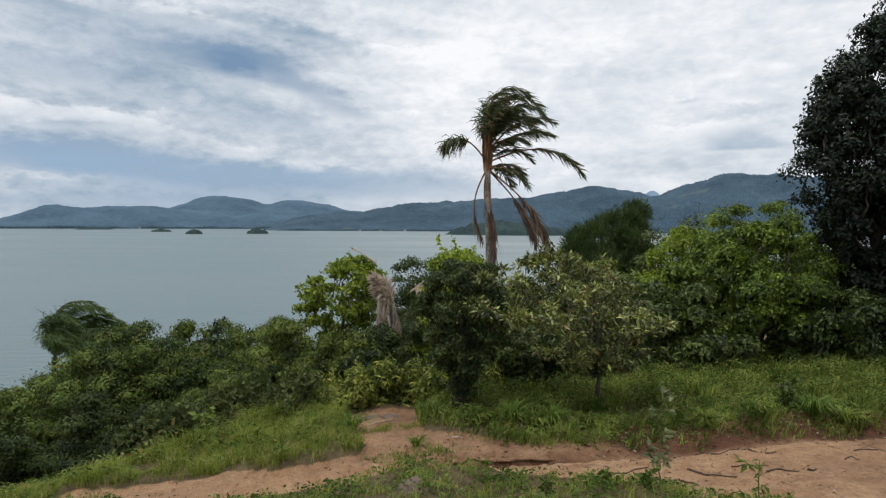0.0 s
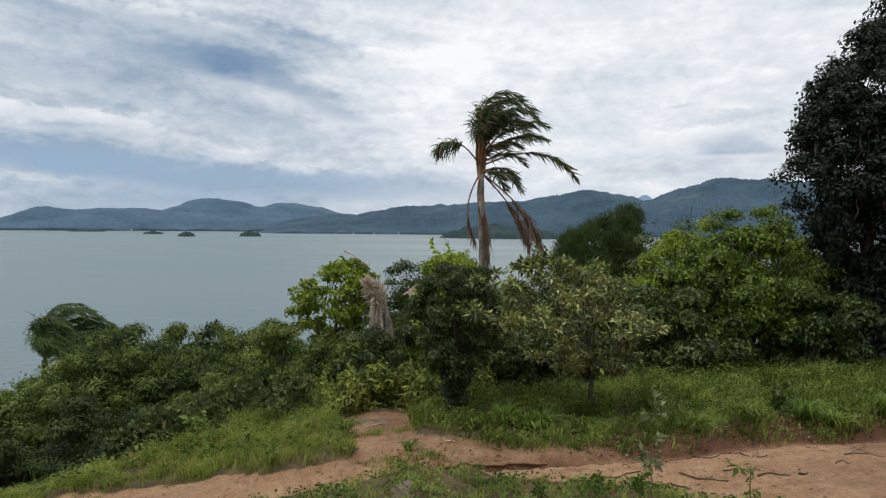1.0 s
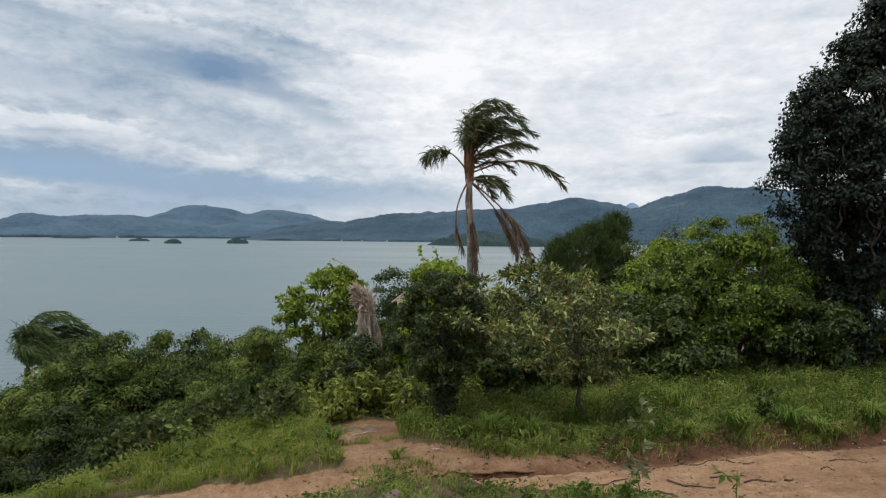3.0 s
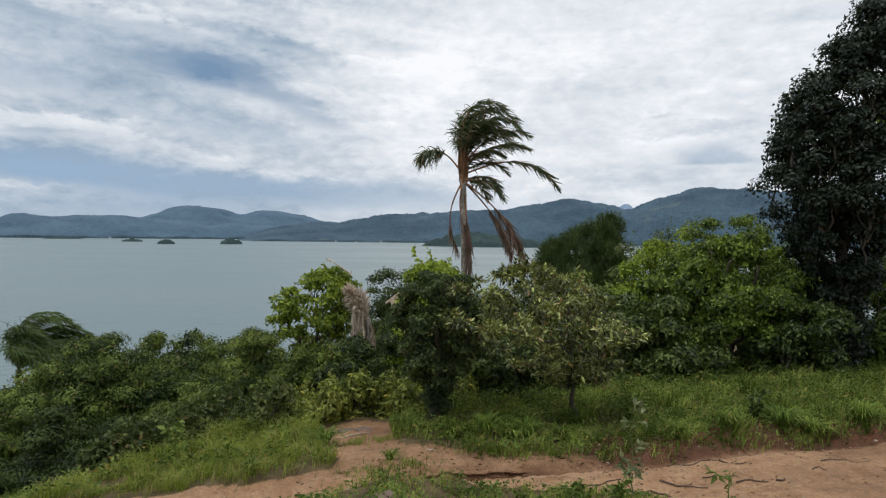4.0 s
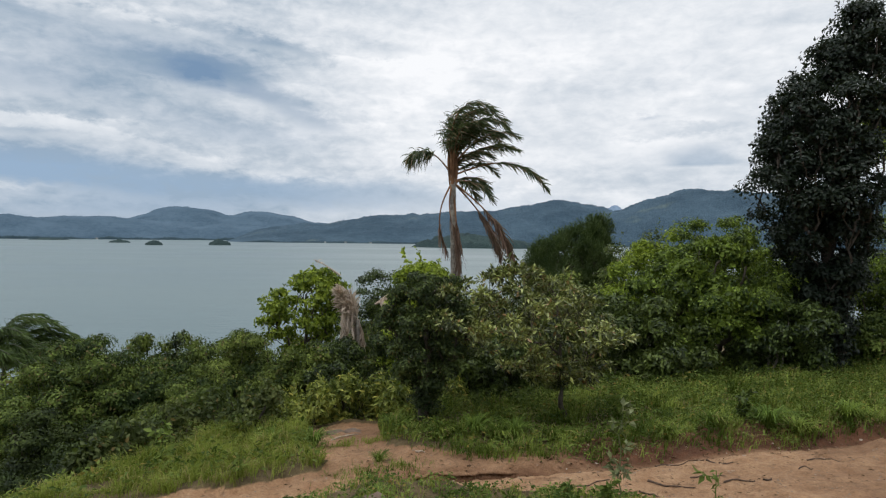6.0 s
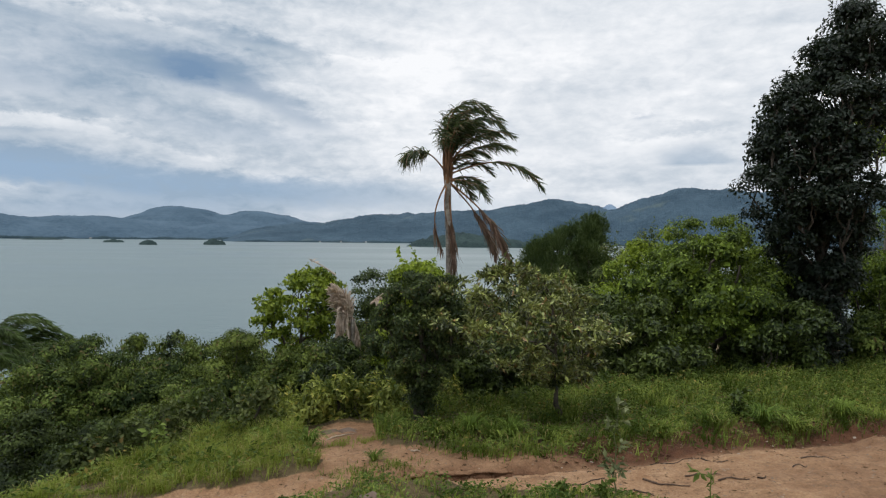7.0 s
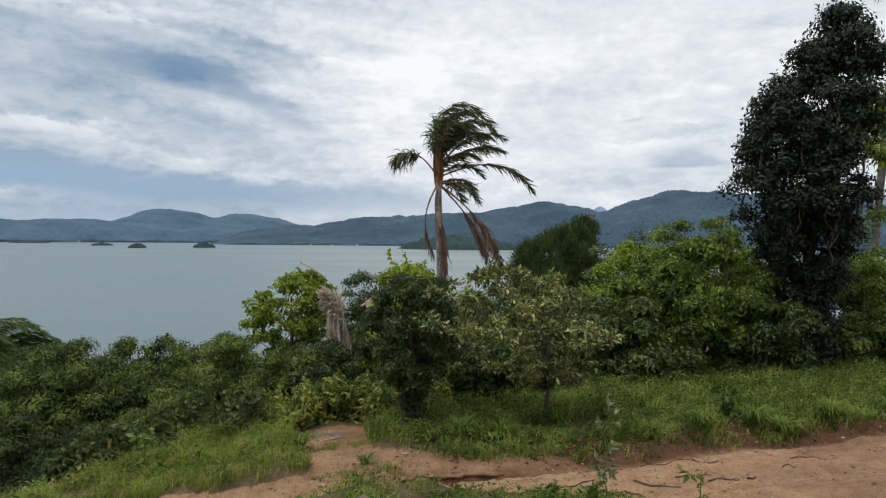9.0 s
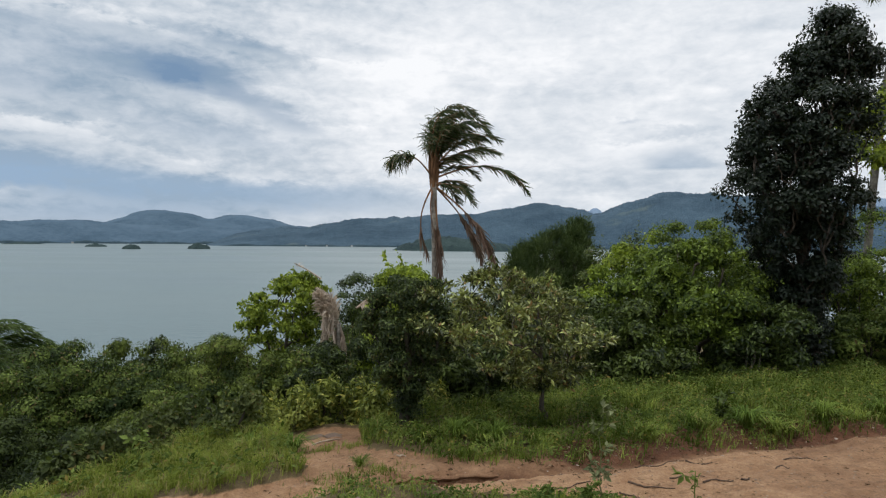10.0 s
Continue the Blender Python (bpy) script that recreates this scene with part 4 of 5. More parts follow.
for x, y, h, w, mat, leaf, label in [
    (-0.85, 17.6, height_to(-0.85, 17.6, 0.95), 1.15, M_SHRUB, (0.09, 0.045), "rounded dark green shrub at the edge of the slope"),
    (-1.35, 11.8, height_to(-1.35, 11.8, 0.0), 0.75, M_SHRUB, (0.09, 0.045), "dark green shrub below the dead palm"),
    (-2.35, 14.2, height_to(-2.35, 14.2, -0.55), 1.0, M_SLOPE, (0.10, 0.055), "dull green shrub below the almond tree"),
    (-1.55, 13.6, height_to(-1.55, 13.6, -0.38), 0.9, M_SLOPE, (0.10, 0.055), "dull green shrub beside the dead palm"),
    (-0.30, 12.6, height_to(-0.30, 12.6, 0.40), 0.9, M_OLIVE, (0.085, 0.042), "grey-green shrub beside the dense tree"),
    (0.30, 12.4, height_to(0.30, 12.4, 1.30), 1.05, M_ALMOND, (0.13, 0.065), "light green leafy shrub below the palm"),
    (1.9, 11.6, 1.9, 1.1, M_SHRUB, (0.10, 0.045), "dark green shrub in the shade of the guava tree"),
    (3.4, 11.2, 1.6, 1.2, M_SHRUB, (0.11, 0.05), "dark undergrowth shrub behind the grass"),
    (2.9, 13.2, 2.4, 1.3, M_SLOPE, (0.11, 0.05), "dull green shrub in front of the feathery tree"),
    (4.4, 13.6, 2.4, 1.2, M_ALMOND, (0.12, 0.06), "fresh green shrub with broad pale leaves"),
    (6.1, 15.0, height_to(6.1, 15.0, 2.05), 1.3, M_ALMOND, (0.12, 0.06), "fresh green leafy shrub behind the bright one"),
    (7.6, 14.6, 3.0, 1.3, M_BRIGHT, (0.11, 0.05), "bright green shrub behind the tall tree"),
    (4.4, 10.7, 1.35, 0.95, M_SHRUB, (0.11, 0.05), "low shaded shrub with bare grey stems"),
    (6.4, 10.6, 1.35, 0.95, M_SHRUB, (0.11, 0.05), "low shaded shrub under the tall tree"),
    (8.9, 11.3, 1.1, 0.9, M_SLOPE, (0.11, 0.05), "low green shrub beside the tall tree"),
    (10.4, 13.0, 3.2, 1.3, M_BRIGHT, (0.10, 0.045), "bright green rounded shrub beyond the tall tree"),
    (4.45, 13.0, height_to(4.45, 13.0, 1.35), 1.0, M_ALMOND, (0.11, 0.055), "fresh green shrub between the guava and the bright shrub"),
    (5.9, 16.0, height_to(5.9, 16.0, 2.0), 1.2, M_OLIVE, (0.11, 0.05), "olive-green shrub behind the bright one"),
    (7.6, 12.8, height_to(7.6, 12.8, 1.9), 1.0, M_BRIGHT, (0.09, 0.042), "bright green shrub close to the tall tree"),
    (6.65, 14.2, height_to(6.65, 14.2, 2.4), 1.1, M_BRIGHT, (0.09, 0.042), "tall bright green shrub behind the rounded one"),
    (7.15, 13.8, height_to(7.15, 13.8, 2.55), 0.9, M_BRIGHT, (0.09, 0.042), "tall bright green shrub close behind the dark tree"),
    (3.6, 14.6, height_to(3.6, 14.6, 1.1), 1.2, M_SLOPE, (0.10, 0.045), "dull green shrub below the feathery tree"),
    (6.95, 11.9, 2.0, 0.8, M_BRIGHT, (0.09, 0.042), "bright green shrub against the tall tree"),
    (9.3, 12.2, 2.1, 0.9, M_BRIGHT, (0.08, 0.04), "fresh green shrub beyond the tall tree"),
    (10.0, 12.6, 2.3, 1.0, M_BRIGHT, (0.09, 0.042), "bright green shrub beyond the tall tree"),
    (0.85, 10.9, 1.7, 0.85, M_SHRUB, (0.09, 0.042), "dark green shrub behind the guava tree"),
    (1.42, 12.0, height_to(1.42, 12.0, 1.17), 1.05, M_OLIVE, (0.09, 0.042), "olive-green shrub between the guava tree and the palm"),
    (0.95, 9.1, 0.95, 0.50, M_SHRUB, (0.10, 0.045), "low dark shrub in the shade beside the guava tree"),
    (1.55, 9.8, 1.15, 0.65, M_SHRUB, (0.10, 0.045), "dark leafy undergrowth behind the guava tree"),
    (0.25, 9.3, 0.9, 0.50, M_SHRUB, (0.10, 0.045), "dark leafy undergrowth behind the dense tree"),
    (10.6, 11.8, 1.3, 0.9, M_SHRUB, (0.11, 0.05), "low dark shrub at the edge of the grass"),
    (7.25, 12.3, 1.5, 0.85, M_SHRUB, (0.10, 0.045), "low dark shrub behind the tall tree"),
]:
    shrub(x, y, h, w, mat, (leaf[0] * 0.78, leaf[1] * 0.8), label, group=MIDDLE, clumps=38, dens=1.7, bark=M_BARKPALE if mat is M_SHRUB and x > 1 else None)
YELLOW = "yellowish shrubs at the end of the path"
for x, y, h, w in [(-1.25, 8.5, 0.48, 0.38), (-0.55, 8.75, 0.52, 0.42), (-1.75, 9.0, 0.5, 0.40), (-0.12, 8.35, 0.42, 0.32), (-0.95, 8.85, 0.58, 0.45), (0.55, 8.7, 0.40, 0.3), (-1.55, 8.25, 0.36, 0.28)]:
    shrub(x, y, h, w, M_YELLOW, (0.090, 0.034), "yellowish-green broad-leaved shrub at the end of the path", group=YELLOW, clumps=24, dens=0.36, sprigs=9)
RIMS = "small bushes along the grassy rim"
for x, y, h, w in [(-2.9, 8.0, 0.62, 0.45), (-2.45, 8.4, 0.66, 0.45), (-3.15, 7.4, 0.55, 0.38), (-3.45, 7.1, 0.42, 0.30), (-1.75, 7.7, 0.58, 0.28), (-2.1, 8.1, 0.55, 0.30), (-3.6, 7.6, 0.5, 0.35)]:
    shrub(x, y, h, w, M_RIMWEED, (0.075, 0.04), "small grey-green bush on the grassy rim", "bush", group=RIMS, clumps=18, dens=0.5)
tree("light_tree", on_land(12.1, 13.6), "tree with light green drooping leaves beyond the tall dark one", "tree",
     [(0.66, 0.6, -0.9, 0), (0.76, 1.05, -1.1, 0), (0.88, 1.0, -0.9, 0), (1.0, 0.5, -0.3, 0)], height_to(12.1, 13.6, 5.7), 0.08, 60, 0.36, (0.16, 0.06), 80, M_ALMOND, M_BARKPALE, limbs=8, fork=0.5, droop=0.7)


# ---- palms ----
WIND = np.array([1.0, 0.12, 0.0])


def frond_mesh(origin, way, length, mat, sag=0.5, wind=0.5, leaflet=0.55, pairs=44, bare=0.25, hang=0.6, blow=1.0, stiff=0.6, wide=1.0):
    """One feather leaf: its midrib bends under weight and wind, its leaflets stream with the wind. Returns both meshes."""
    n = 22
    p, d = np.array(origin, float), unit(np.array(way, float))
    line, dirs = [p.copy()], [d.copy()]
    for i in range(n):
        k = (i / n) ** 1.3
        d = unit(d + (WIND * wind + np.array([0, 0, -sag])) * k * 0.28)
        p = p + d * length / n
        line.append(p.copy())
        dirs.append(d.copy())
    line, dirs = np.array(line), np.array(dirs)
    rib = Soup()
    tube(rib, line, np.linspace(0.026, 0.006, n + 1), 5)
    so = Soup()
    vs, fs = [], []
    base = 0
    for i in range(pairs):
        t = bare + (1 - bare) * (i + rng.uniform(0, 1)) / pairs
        q = t * n
        a = int(min(q, n - 1))
        c = line[a] + (line[a + 1] - line[a]) * (q - a)
        tang = dirs[a]
        side = unit(np.cross(tang, [0, 0, 1.0]) + rng.normal(0, 0.25, 3))
        size = leaflet * (0.55 + 0.9 * math.sin(math.pi * min(max((t - bare) / (1 - bare), 0.03), 0.97) ** 0.8)) * rng.uniform(0.75, 1.15) * 0.75
        for sgn in (-1, 1):
            e = unit(tang * 0.55 + side * sgn * stiff + np.array([0, 0, 0.02]) + rng.normal(0, 0.10, 3))
            pts, g = [c.copy()], c.copy()
            for s in range(4):
                e = unit(e + (WIND * blow + np.array([0, 0, -hang])) * 0.30 + rng.normal(0, 0.06, 3))
                g = g + e * size / 4
                pts.append(g.copy())
            pts = np.array(pts)
            face = unit(np.cross(pts[-1] - pts[0], rng.normal(0, 1, 3)))
            w = np.array([0.010, 0.017, 0.014, 0.009, 0.001])[:, None] * wide
            v = np.empty((10, 3))
            v[0::2], v[1::2] = pts - face * w, pts + face * w
            vs.append(v)
            q0 = np.arange(0, 8, 2)[:, None]
            fs.append(base + np.concatenate([q0, q0 + 1, q0 + 3, q0 + 2], 1))
            base += 10
    so.v, so.f, so.n = vs, fs, base
    return so.mesh("frond", mat), rib.mesh("rachis", {M_DEADPALM: M_STICKPALE, M_PALMYOUNG: M_PALMGREY}.get(mat, M_PALMBOOT), True)


def add_frond(root, label, *args, **kw):
    leaf, rib = frond_mesh(*args, **kw)
    f = part("frond", leaf, root, label)
    part("rachis", rib, f)


def palm_trunk(root, top, r0, r1, lean=0.0, mat=M_PALMTRUNK):
    n = 40
    t = np.linspace(0, 1, n)
    pts = np.stack([lean * (t ** 2), np.zeros(n), -0.2 + (top + 0.2) * t], 1)
    so = Soup()
    tube(so, pts, (r0 + (r1 - r0) * t) * (1 + 0.05 * (np.arange(n) % 2)) + 0.10 * np.exp(-t * 14), 12)
    part("trunk", so.mesh("trunk", mat, True), root)


def palm_boots(root, cx, z0, z1, r):
    """Old leaf bases below the crown, one part each."""
    for i in range(11):
        a, z = i * 2.4, z0 + (z1 - z0) * i / 11
        d = np.array([math.cos(a), math.sin(a), 0])
        so = Soup()
        s = np.array([cx, 0, z])
        tube(so, [s + d * r * 0.5, s + d * r * 1.15 + [0, 0, 0.12], s + d * r * 1.7 + [0, 0, 0.34], s + d * r * 2.1 + [0, 0, 0.55]], [0.055, 0.048, 0.036, 0.016], 6)
        part("leaf_base", so.mesh("leaf_base", M_PALMBOOT, True), root)


gx, gy = 1.19, 16.0
gz = height_at(gx, gy)
palm = tagged(new("palm_tree"), "wind-torn feather palm with brown dead fronds hanging on its trunk", "palm")
palm.location = (gx, gy, gz)
reseed((gx, gy))
h = 3.66 - gz
palm_trunk(palm, h, 0.088, 0.072, -0.10)
palm_boots(palm, -0.10, h - 0.45, h + 0.05, 0.060)
C = np.array([-0.10, 0, h])
GREEN = "green windswept frond"
for way, ln, kw in [
    ((0.00, 0.15, 1.0), 2.15, dict(sag=0.7, wind=0.60)),
    ((-0.10, -0.2, 1.0), 2.35, dict(sag=1.0, wind=0.75)),
    ((0.08, -0.1, 1.0), 2.65, dict(sag=1.6, wind=0.75)),
    ((-0.16, 0.15, 1.0), 2.05, dict(sag=0.6, wind=0.55)),
    ((0.18, 0.25, 1.0), 2.60, dict(sag=1.7, wind=0.65)),
    ((0.26, -0.35, 1.0), 2.1, dict(sag=0.9, wind=0.5)),
    ((0.42, 0.3, 0.85), 1.95, dict(sag=0.6, wind=0.4)),
    ((0.58, -0.2, 0.70), 1.95, dict(sag=0.5, wind=0.4)),
    ((0.70, 0.1, 0.50), 1.85, dict(sag=0.4, wind=0.3)),
    ((0.00, 0.5, 1.0), 1.6, dict(sag=0.5, wind=0.5)),
    ((0.05, -0.5, 1.0), 1.6, dict(sag=0.5, wind=0.5)),
    ((-0.24, -0.1, 1.0), 1.25, dict(sag=0.2, wind=0.4)),
    ((-0.18, 0.3, 1.0), 1.4, dict(sag=0.3, wind=0.5)),
]:
    add_frond(palm, GREEN, C + [0, 0, 0.1], way, ln, M_PALM, pairs=76, leaflet=0.46, bare=0.30, blow=0.70, hang=0.75, wide=0.72, stiff=0.95, **kw)
for way, ln in (((0.06, -0.25, 1.0), 1.45), ((0.12, 0.25, 1.0), 1.6), ((-0.06, 0.05, 1.0), 1.7), ((0.20, 0.0, 1.0), 1.35)):
    add_frond(palm, GREEN, C + [0, 0, 0.1], way, ln, M_PALM, sag=0.5, wind=0.45, pairs=76, leaflet=0.46, bare=0.25, blow=0.35, hang=0.9, wide=0.75, stiff=1.0)
add_frond(palm, "green frond bent over by the wind", C - [0, 0, 0.15], (-0.80, 0.0, 1.10), 1.40, M_PALM, sag=0.9, wind=-0.10, pairs=130, leaflet=0.66, bare=0.50, blow=0.12, hang=0.95, stiff=1.1, wide=0.8)
add_frond(palm, "long green frond streaming in the wind", C - [0, 0, 0.15], (1.0, 0.0, 0.40), 2.72, M_PALM, sag=0.75, wind=0.2, pairs=80, leaflet=0.42, bare=0.42, blow=0.45, hang=0.8, stiff=0.6, wide=0.9)
for way, ln in (((0.8, -0.4, 0.05), 1.25), ((0.5, 0.6, 0.10), 1.15), ((0.7, 0.1, 0.25), 1.1)):
    add_frond(palm, GREEN, C - [0, 0, 0.3], way, ln, M_PALM, sag=0.9, wind=0.3, pairs=50, leaflet=0.42, bare=0.15, blow=0.5, hang=0.6, stiff=0.8, wide=0.9)
for way, ln in (((0.45, -0.3, 0.75), 1.3), ((0.65, 0.2, 0.45), 1.35), ((0.30, 0.4, 0.85), 1.2)):
    add_frond(palm, GREEN, C - [0, 0, 0.1], way, ln, M_PALM, sag=0.8, wind=0.5, pairs=50, leaflet=0.42, bare=0.15, blow=0.7, hang=0.5, stiff=0.9, wide=0.8)
DRY = "dry brown frond hanging down"
for way, ln, sag, wind, bare, pairs, open_ in [((0.55, -0.2, -0.45), 2.55, 0.50, 0.0, 0.40, 80, 0.22), ((0.52, 0.1, -0.52), 2.35, 0.46, 0.0, 0.40, 70, 0.20),
                                               ((0.10, -0.15, -1.0), 2.4, 0.4, 0.0, 0.40, 54, 0.10), ((-0.26, -0.1, -0.50), 1.85, 0.9, 0.50, 0.55, 9, 0.05), ((-0.14, -0.2, -0.7), 1.3, 0.8, 0.35, 0.6, 5, 0.05)]:
    add_frond(palm, DRY, C - [0, 0, 0.3], way, ln, M_BROWNFROND, sag=sag, wind=wind, pairs=pairs * 2, leaflet=0.50, bare=bare, blow=0.05, hang=0.9, stiff=open_, wide=0.8)

gx, gy = -15.30, 25.0
gz = height_at(gx, gy)
left_palm = tagged(new("palm_tree"), "young feather palm with fronds blown to one side", "palm", "palms down the slope")
left_palm.location = (gx, gy, gz)
reseed((gx, gy))
h = -3.38 - gz
palm_trunk(left_palm, h, 0.12, 0.10, 0.0, M_PALMGREY)
for i in range(34):
    a = i * 2.4
    el = 0.35 + 0.8 * ((i * 7) % 34) / 34
    way = (0.42 * math.cos(a) + 0.34, 0.6 * math.sin(a), 0.68 * el + 0.18)
    add_frond(left_palm, "green windswept frond", (0, 0, h), way, 2.8 + 1.0 * rng.uniform(), M_PALMYOUNG, sag=1.0, wind=1.0, pairs=100, leaflet=0.62, bare=0.22, blow=1.0, hang=0.8, wide=0.9, stiff=1.0)
second = copy_thing(left_palm, Matrix.LocRotScale((-19.5, 27.5, height_at(-19.5, 27.5) - 1.6), Euler((0, 0, 0.5)), None))

# a dead palm, hung with dry fronds
gx, gy = -1.22, 16.0
gz = height_at(gx, gy)
dead = tagged(new("dead_palm"), "dead palm with a sheaf of grey-brown dry fronds", "palm")
dead.location = (gx, gy, gz)
reseed((gx, gy))
h = -0.12 - gz
palm_trunk(dead, h, 0.06, 0.05, -0.02)
for i in range(10):
    a = i * 2.4
    add_frond(dead, "dry upright frond", (-0.03 * i, 0, h - 0.1), (-0.30 + rng.uniform(-0.16, 0.14), 0.25 * math.sin(a), 1.0), rng.uniform(0.75, 1.20), M_DEADPALM,
              sag=rng.uniform(0.1, 0.5), wind=rng.uniform(-0.15, 0.05), pairs=34, leaflet=0.34, bare=0.10, blow=0.0, hang=0.8, stiff=0.22, wide=1.5)
for i in range(11):
    a = i * 2.4
    add_frond(dead, "dry frond hanging against the trunk", (-0.16 * (i % 3), 0.1 * math.sin(a), h + 0.28 * (i % 3)), (0.20 * math.cos(a) - 0.05, 0.20 * math.sin(a), -0.5), rng.uniform(0.7, 1.4), M_DEADPALM,
              sag=1.6, wind=rng.uniform(-0.10, 0.06), pairs=44, leaflet=0.34, bare=0.08, blow=-0.03, hang=1.6, stiff=0.2, wide=1.5)
add_frond(dead, "bare dry stalk sticking out", (-0.45, 0, h + 1.1), (-0.75, 0.1, 0.5), 0.8, M_DEADPALM, sag=0.1, wind=0.0, pairs=5, leaflet=0.2, bare=0.5)
for way in ((0.75, -0.3, 0.65), (0.9, 0.1, 0.45), (0.7, -0.6, 0.40)):
    add_frond(dead, "arched dry frond", (0.45, -0.6, h + 0.45), way, 1.5, M_DEADPALM, sag=0.7, wind=0.3, pairs=50, leaflet=0.42, bare=0.1, blow=0.3, hang=1.0, wide=1.4)

# the tall palm beyond the dark tree
gx, gy = 12.58, 16.0
gz = height_at(gx, gy)
tall = tagged(new("palm_tree"), "tall slim palm with a grey ringed trunk", "palm")
tall.location = (gx, gy, gz)
reseed((gx, gy))
h = 9.1 - gz
palm_trunk(tall, h, 0.10, 0.085, 1.0, M_PALMGREY)
for i in range(12):
    a = i * 2.4
    add_frond(tall, "green palm frond", (1.0, 0, h), (math.cos(a), math.sin(a), 0.5 + 0.5 * (i % 3)), 1.5, M_PALM, sag=0.9, wind=0.5, pairs=44, leaflet=0.6, blow=0.7)
add_frond(tall, "dry brown flower stalk", (0.30, -0.1, 4.9 - gz), (0.25, 0, -0.5), 1.6, M_BROWNFROND, sag=2.4, wind=0.0, pairs=16, leaflet=0.3, bare=0.3, blow=0.1, hang=1.8)


# ---- grass and weeds ----
def blades(x, y, height, width, mat, name, label, lean=0.35, wind=0.25, seed=1):
    """Grass as one mass: each blade is a bent strip of three faces."""
    r = np.random.default_rng(seed)
    k = len(x)
    z = land(x, y) - 0.01
    p = np.stack([x, y, z], 1)
    hgt = (height * r.uniform(0.5, 1.25, k))[:, None]
    a = r.uniform(0, 6.28, k)
    out = np.stack([np.cos(a), np.sin(a), np.zeros(k)], 1) * lean * r.uniform(0.2, 1.4, k)[:, None] + np.array([wind, 0, 0])
    side = np.stack([-np.sin(a + r.normal(0, 0.6, k)), np.cos(a), np.zeros(k)], 1) * (width * r.uniform(0.6, 1.3, k))[:, None]
    mid = p + (out * 0.35 + [0, 0, 0.62]) * hgt
    tip = p + (out + [0, 0, 0.92 - 0.25 * lean]) * hgt
    v = np.stack([p - side * 0.5, p + side * 0.5, mid + side * 0.42, mid - side * 0.42, tip], 1).reshape(-1, 3)
    b = np.arange(k)[:, None] * 5
    f = np.concatenate([b + [0, 1, 2], b + [0, 2, 3], b + [3, 2, 4]])
    ob = new(name, mesh_from(name, v, f, mat))
    return tagged(ob, label, "grass", kind="stuff")


def scatter(n, x0, x1, y0, y1, keep, seed):
    r = np.random.default_rng(seed)
    x, y = r.uniform(x0, x1, n), r.uniform(y0, y1, n)
    m = r.uniform(0, 1, n) < keep(x, y)
    return x[m], y[m]


def bank(x, y):
    """Where the grass of the bank beyond the track grows."""
    front = np.interp(x, [-0.6, -0.19, 0.44, 0.94, 1.49, 2.0, 2.6, 3.1, 3.6, 4.7, 9], [7.3, 6.62, 6.22, 6.00, 5.95, 5.98, 6.18, 6.31, 6.36, 6.66, 7.48])
    edge = smooth_step(-0.10, 0.16, y - front + 0.14 * wave(x, y, 0.8, 12))
    rear = np.interp(x, [-0.3, 0.5, 1.6, 2.6, 4.0], [8.0, 8.3, 9.3, 10.6, 13.5])
    worn = 1 - 0.5 * np.exp(-((x - 1.85) / 0.42) ** 2 - ((y - 6.85) / 0.45) ** 2)
    return edge * worn * (x > -0.25 - 0.1 * (y - 7)) * smooth_step(0.3, -0.3, y - rear) * smooth_step(1.5, 0.3, y - np.maximum(blend(x, RIM), 9.8))


def left_grass(x, y):
    nose = np.interp(y, [5.0, 6.05, 6.29, 6.73, 7.28, 9], [-0.6, -0.66, -0.75, -0.95, -1.15, -1.35])
    return (1 - dirt_share(x, y)) ** 2 * (y > blend(x, FAR_EDGE) - 0.12) * (x < nose) * smooth_step(0.9, 0.1, y - blend(x, RIM))


def verge_grass(x, y):
    return (1 - dirt_share(x, y)) ** 2 * (y < blend(x, NEAR_EDGE) + 0.12)


def patchy(size, seed, lo=-0.4, hi=0.5, least=0.15):
    return lambda x, y: least + (1 - least) * smooth_step(lo, hi, wave(x, y, size, seed))


tuft1, tuft2 = patchy(0.8, 51), patchy(0.5, 52)
x, y = scatter(120000, -0.7, 11, 5.9, 13.5, lambda x, y: bank(x, y) * tuft1(x, y), 1)
blades(x, y, 0.15 + 0.12 * smooth_step(6.8, 9.0, y) + 0.09 * wave(x, y, 1.1, 8), np.full(len(x), 0.009), M_GRASS, "bank_grass", "fresh green grass on the bank", 0.55, 0.15, seed=1)
x, y = scatter(170000, -7.5, -0.4, 5.0, 11.0, lambda x, y: left_grass(x, y) * tuft2(x, y), 2)
mound = np.exp(-((x + 2.0) / 1.1) ** 2 - ((y - 7.6) / 1.1) ** 2)
blades(x, y, 0.13 + 0.18 * mound + 0.07 * wave(x, y, 0.9, 18) * (1 + mound), np.full(len(x), 0.0065), M_LIGHTGRASS, "rim_grass", "tall yellowish-green grass on the rim", 0.8, 0.12, seed=2)
x, y = scatter(26000, -5.5, 2.6, 3.2, 6.1, lambda x, y: verge_grass(x, y) * tuft2(x, y), 3)
blades(x, y, 0.085 + 0.04 * wave(x, y, 0.6, 28), np.full(len(x), 0.007), M_LIGHTGRASS, "verge_grass", "short thin grass on the near verge", 0.6, 0.1, seed=3)


# a denser fringe where the bank breaks off above the track
fringe = [(0.6, 6.25), (1.0, 6.05), (1.5, 6.00), (2.0, 6.07), (2.6, 6.29), (3.1, 6.42), (3.6, 6.44), (4.7, 6.74), (9, 7.56)]
x, y = scatter(46000, 0.6, 7.5, 5.8, 7.6, lambda x, y: np.exp(-((y - blend(x, fringe) - 0.12) / 0.14) ** 2) * patchy(0.7, 91, -0.5, 0.3, 0.1)(x, y), 92)
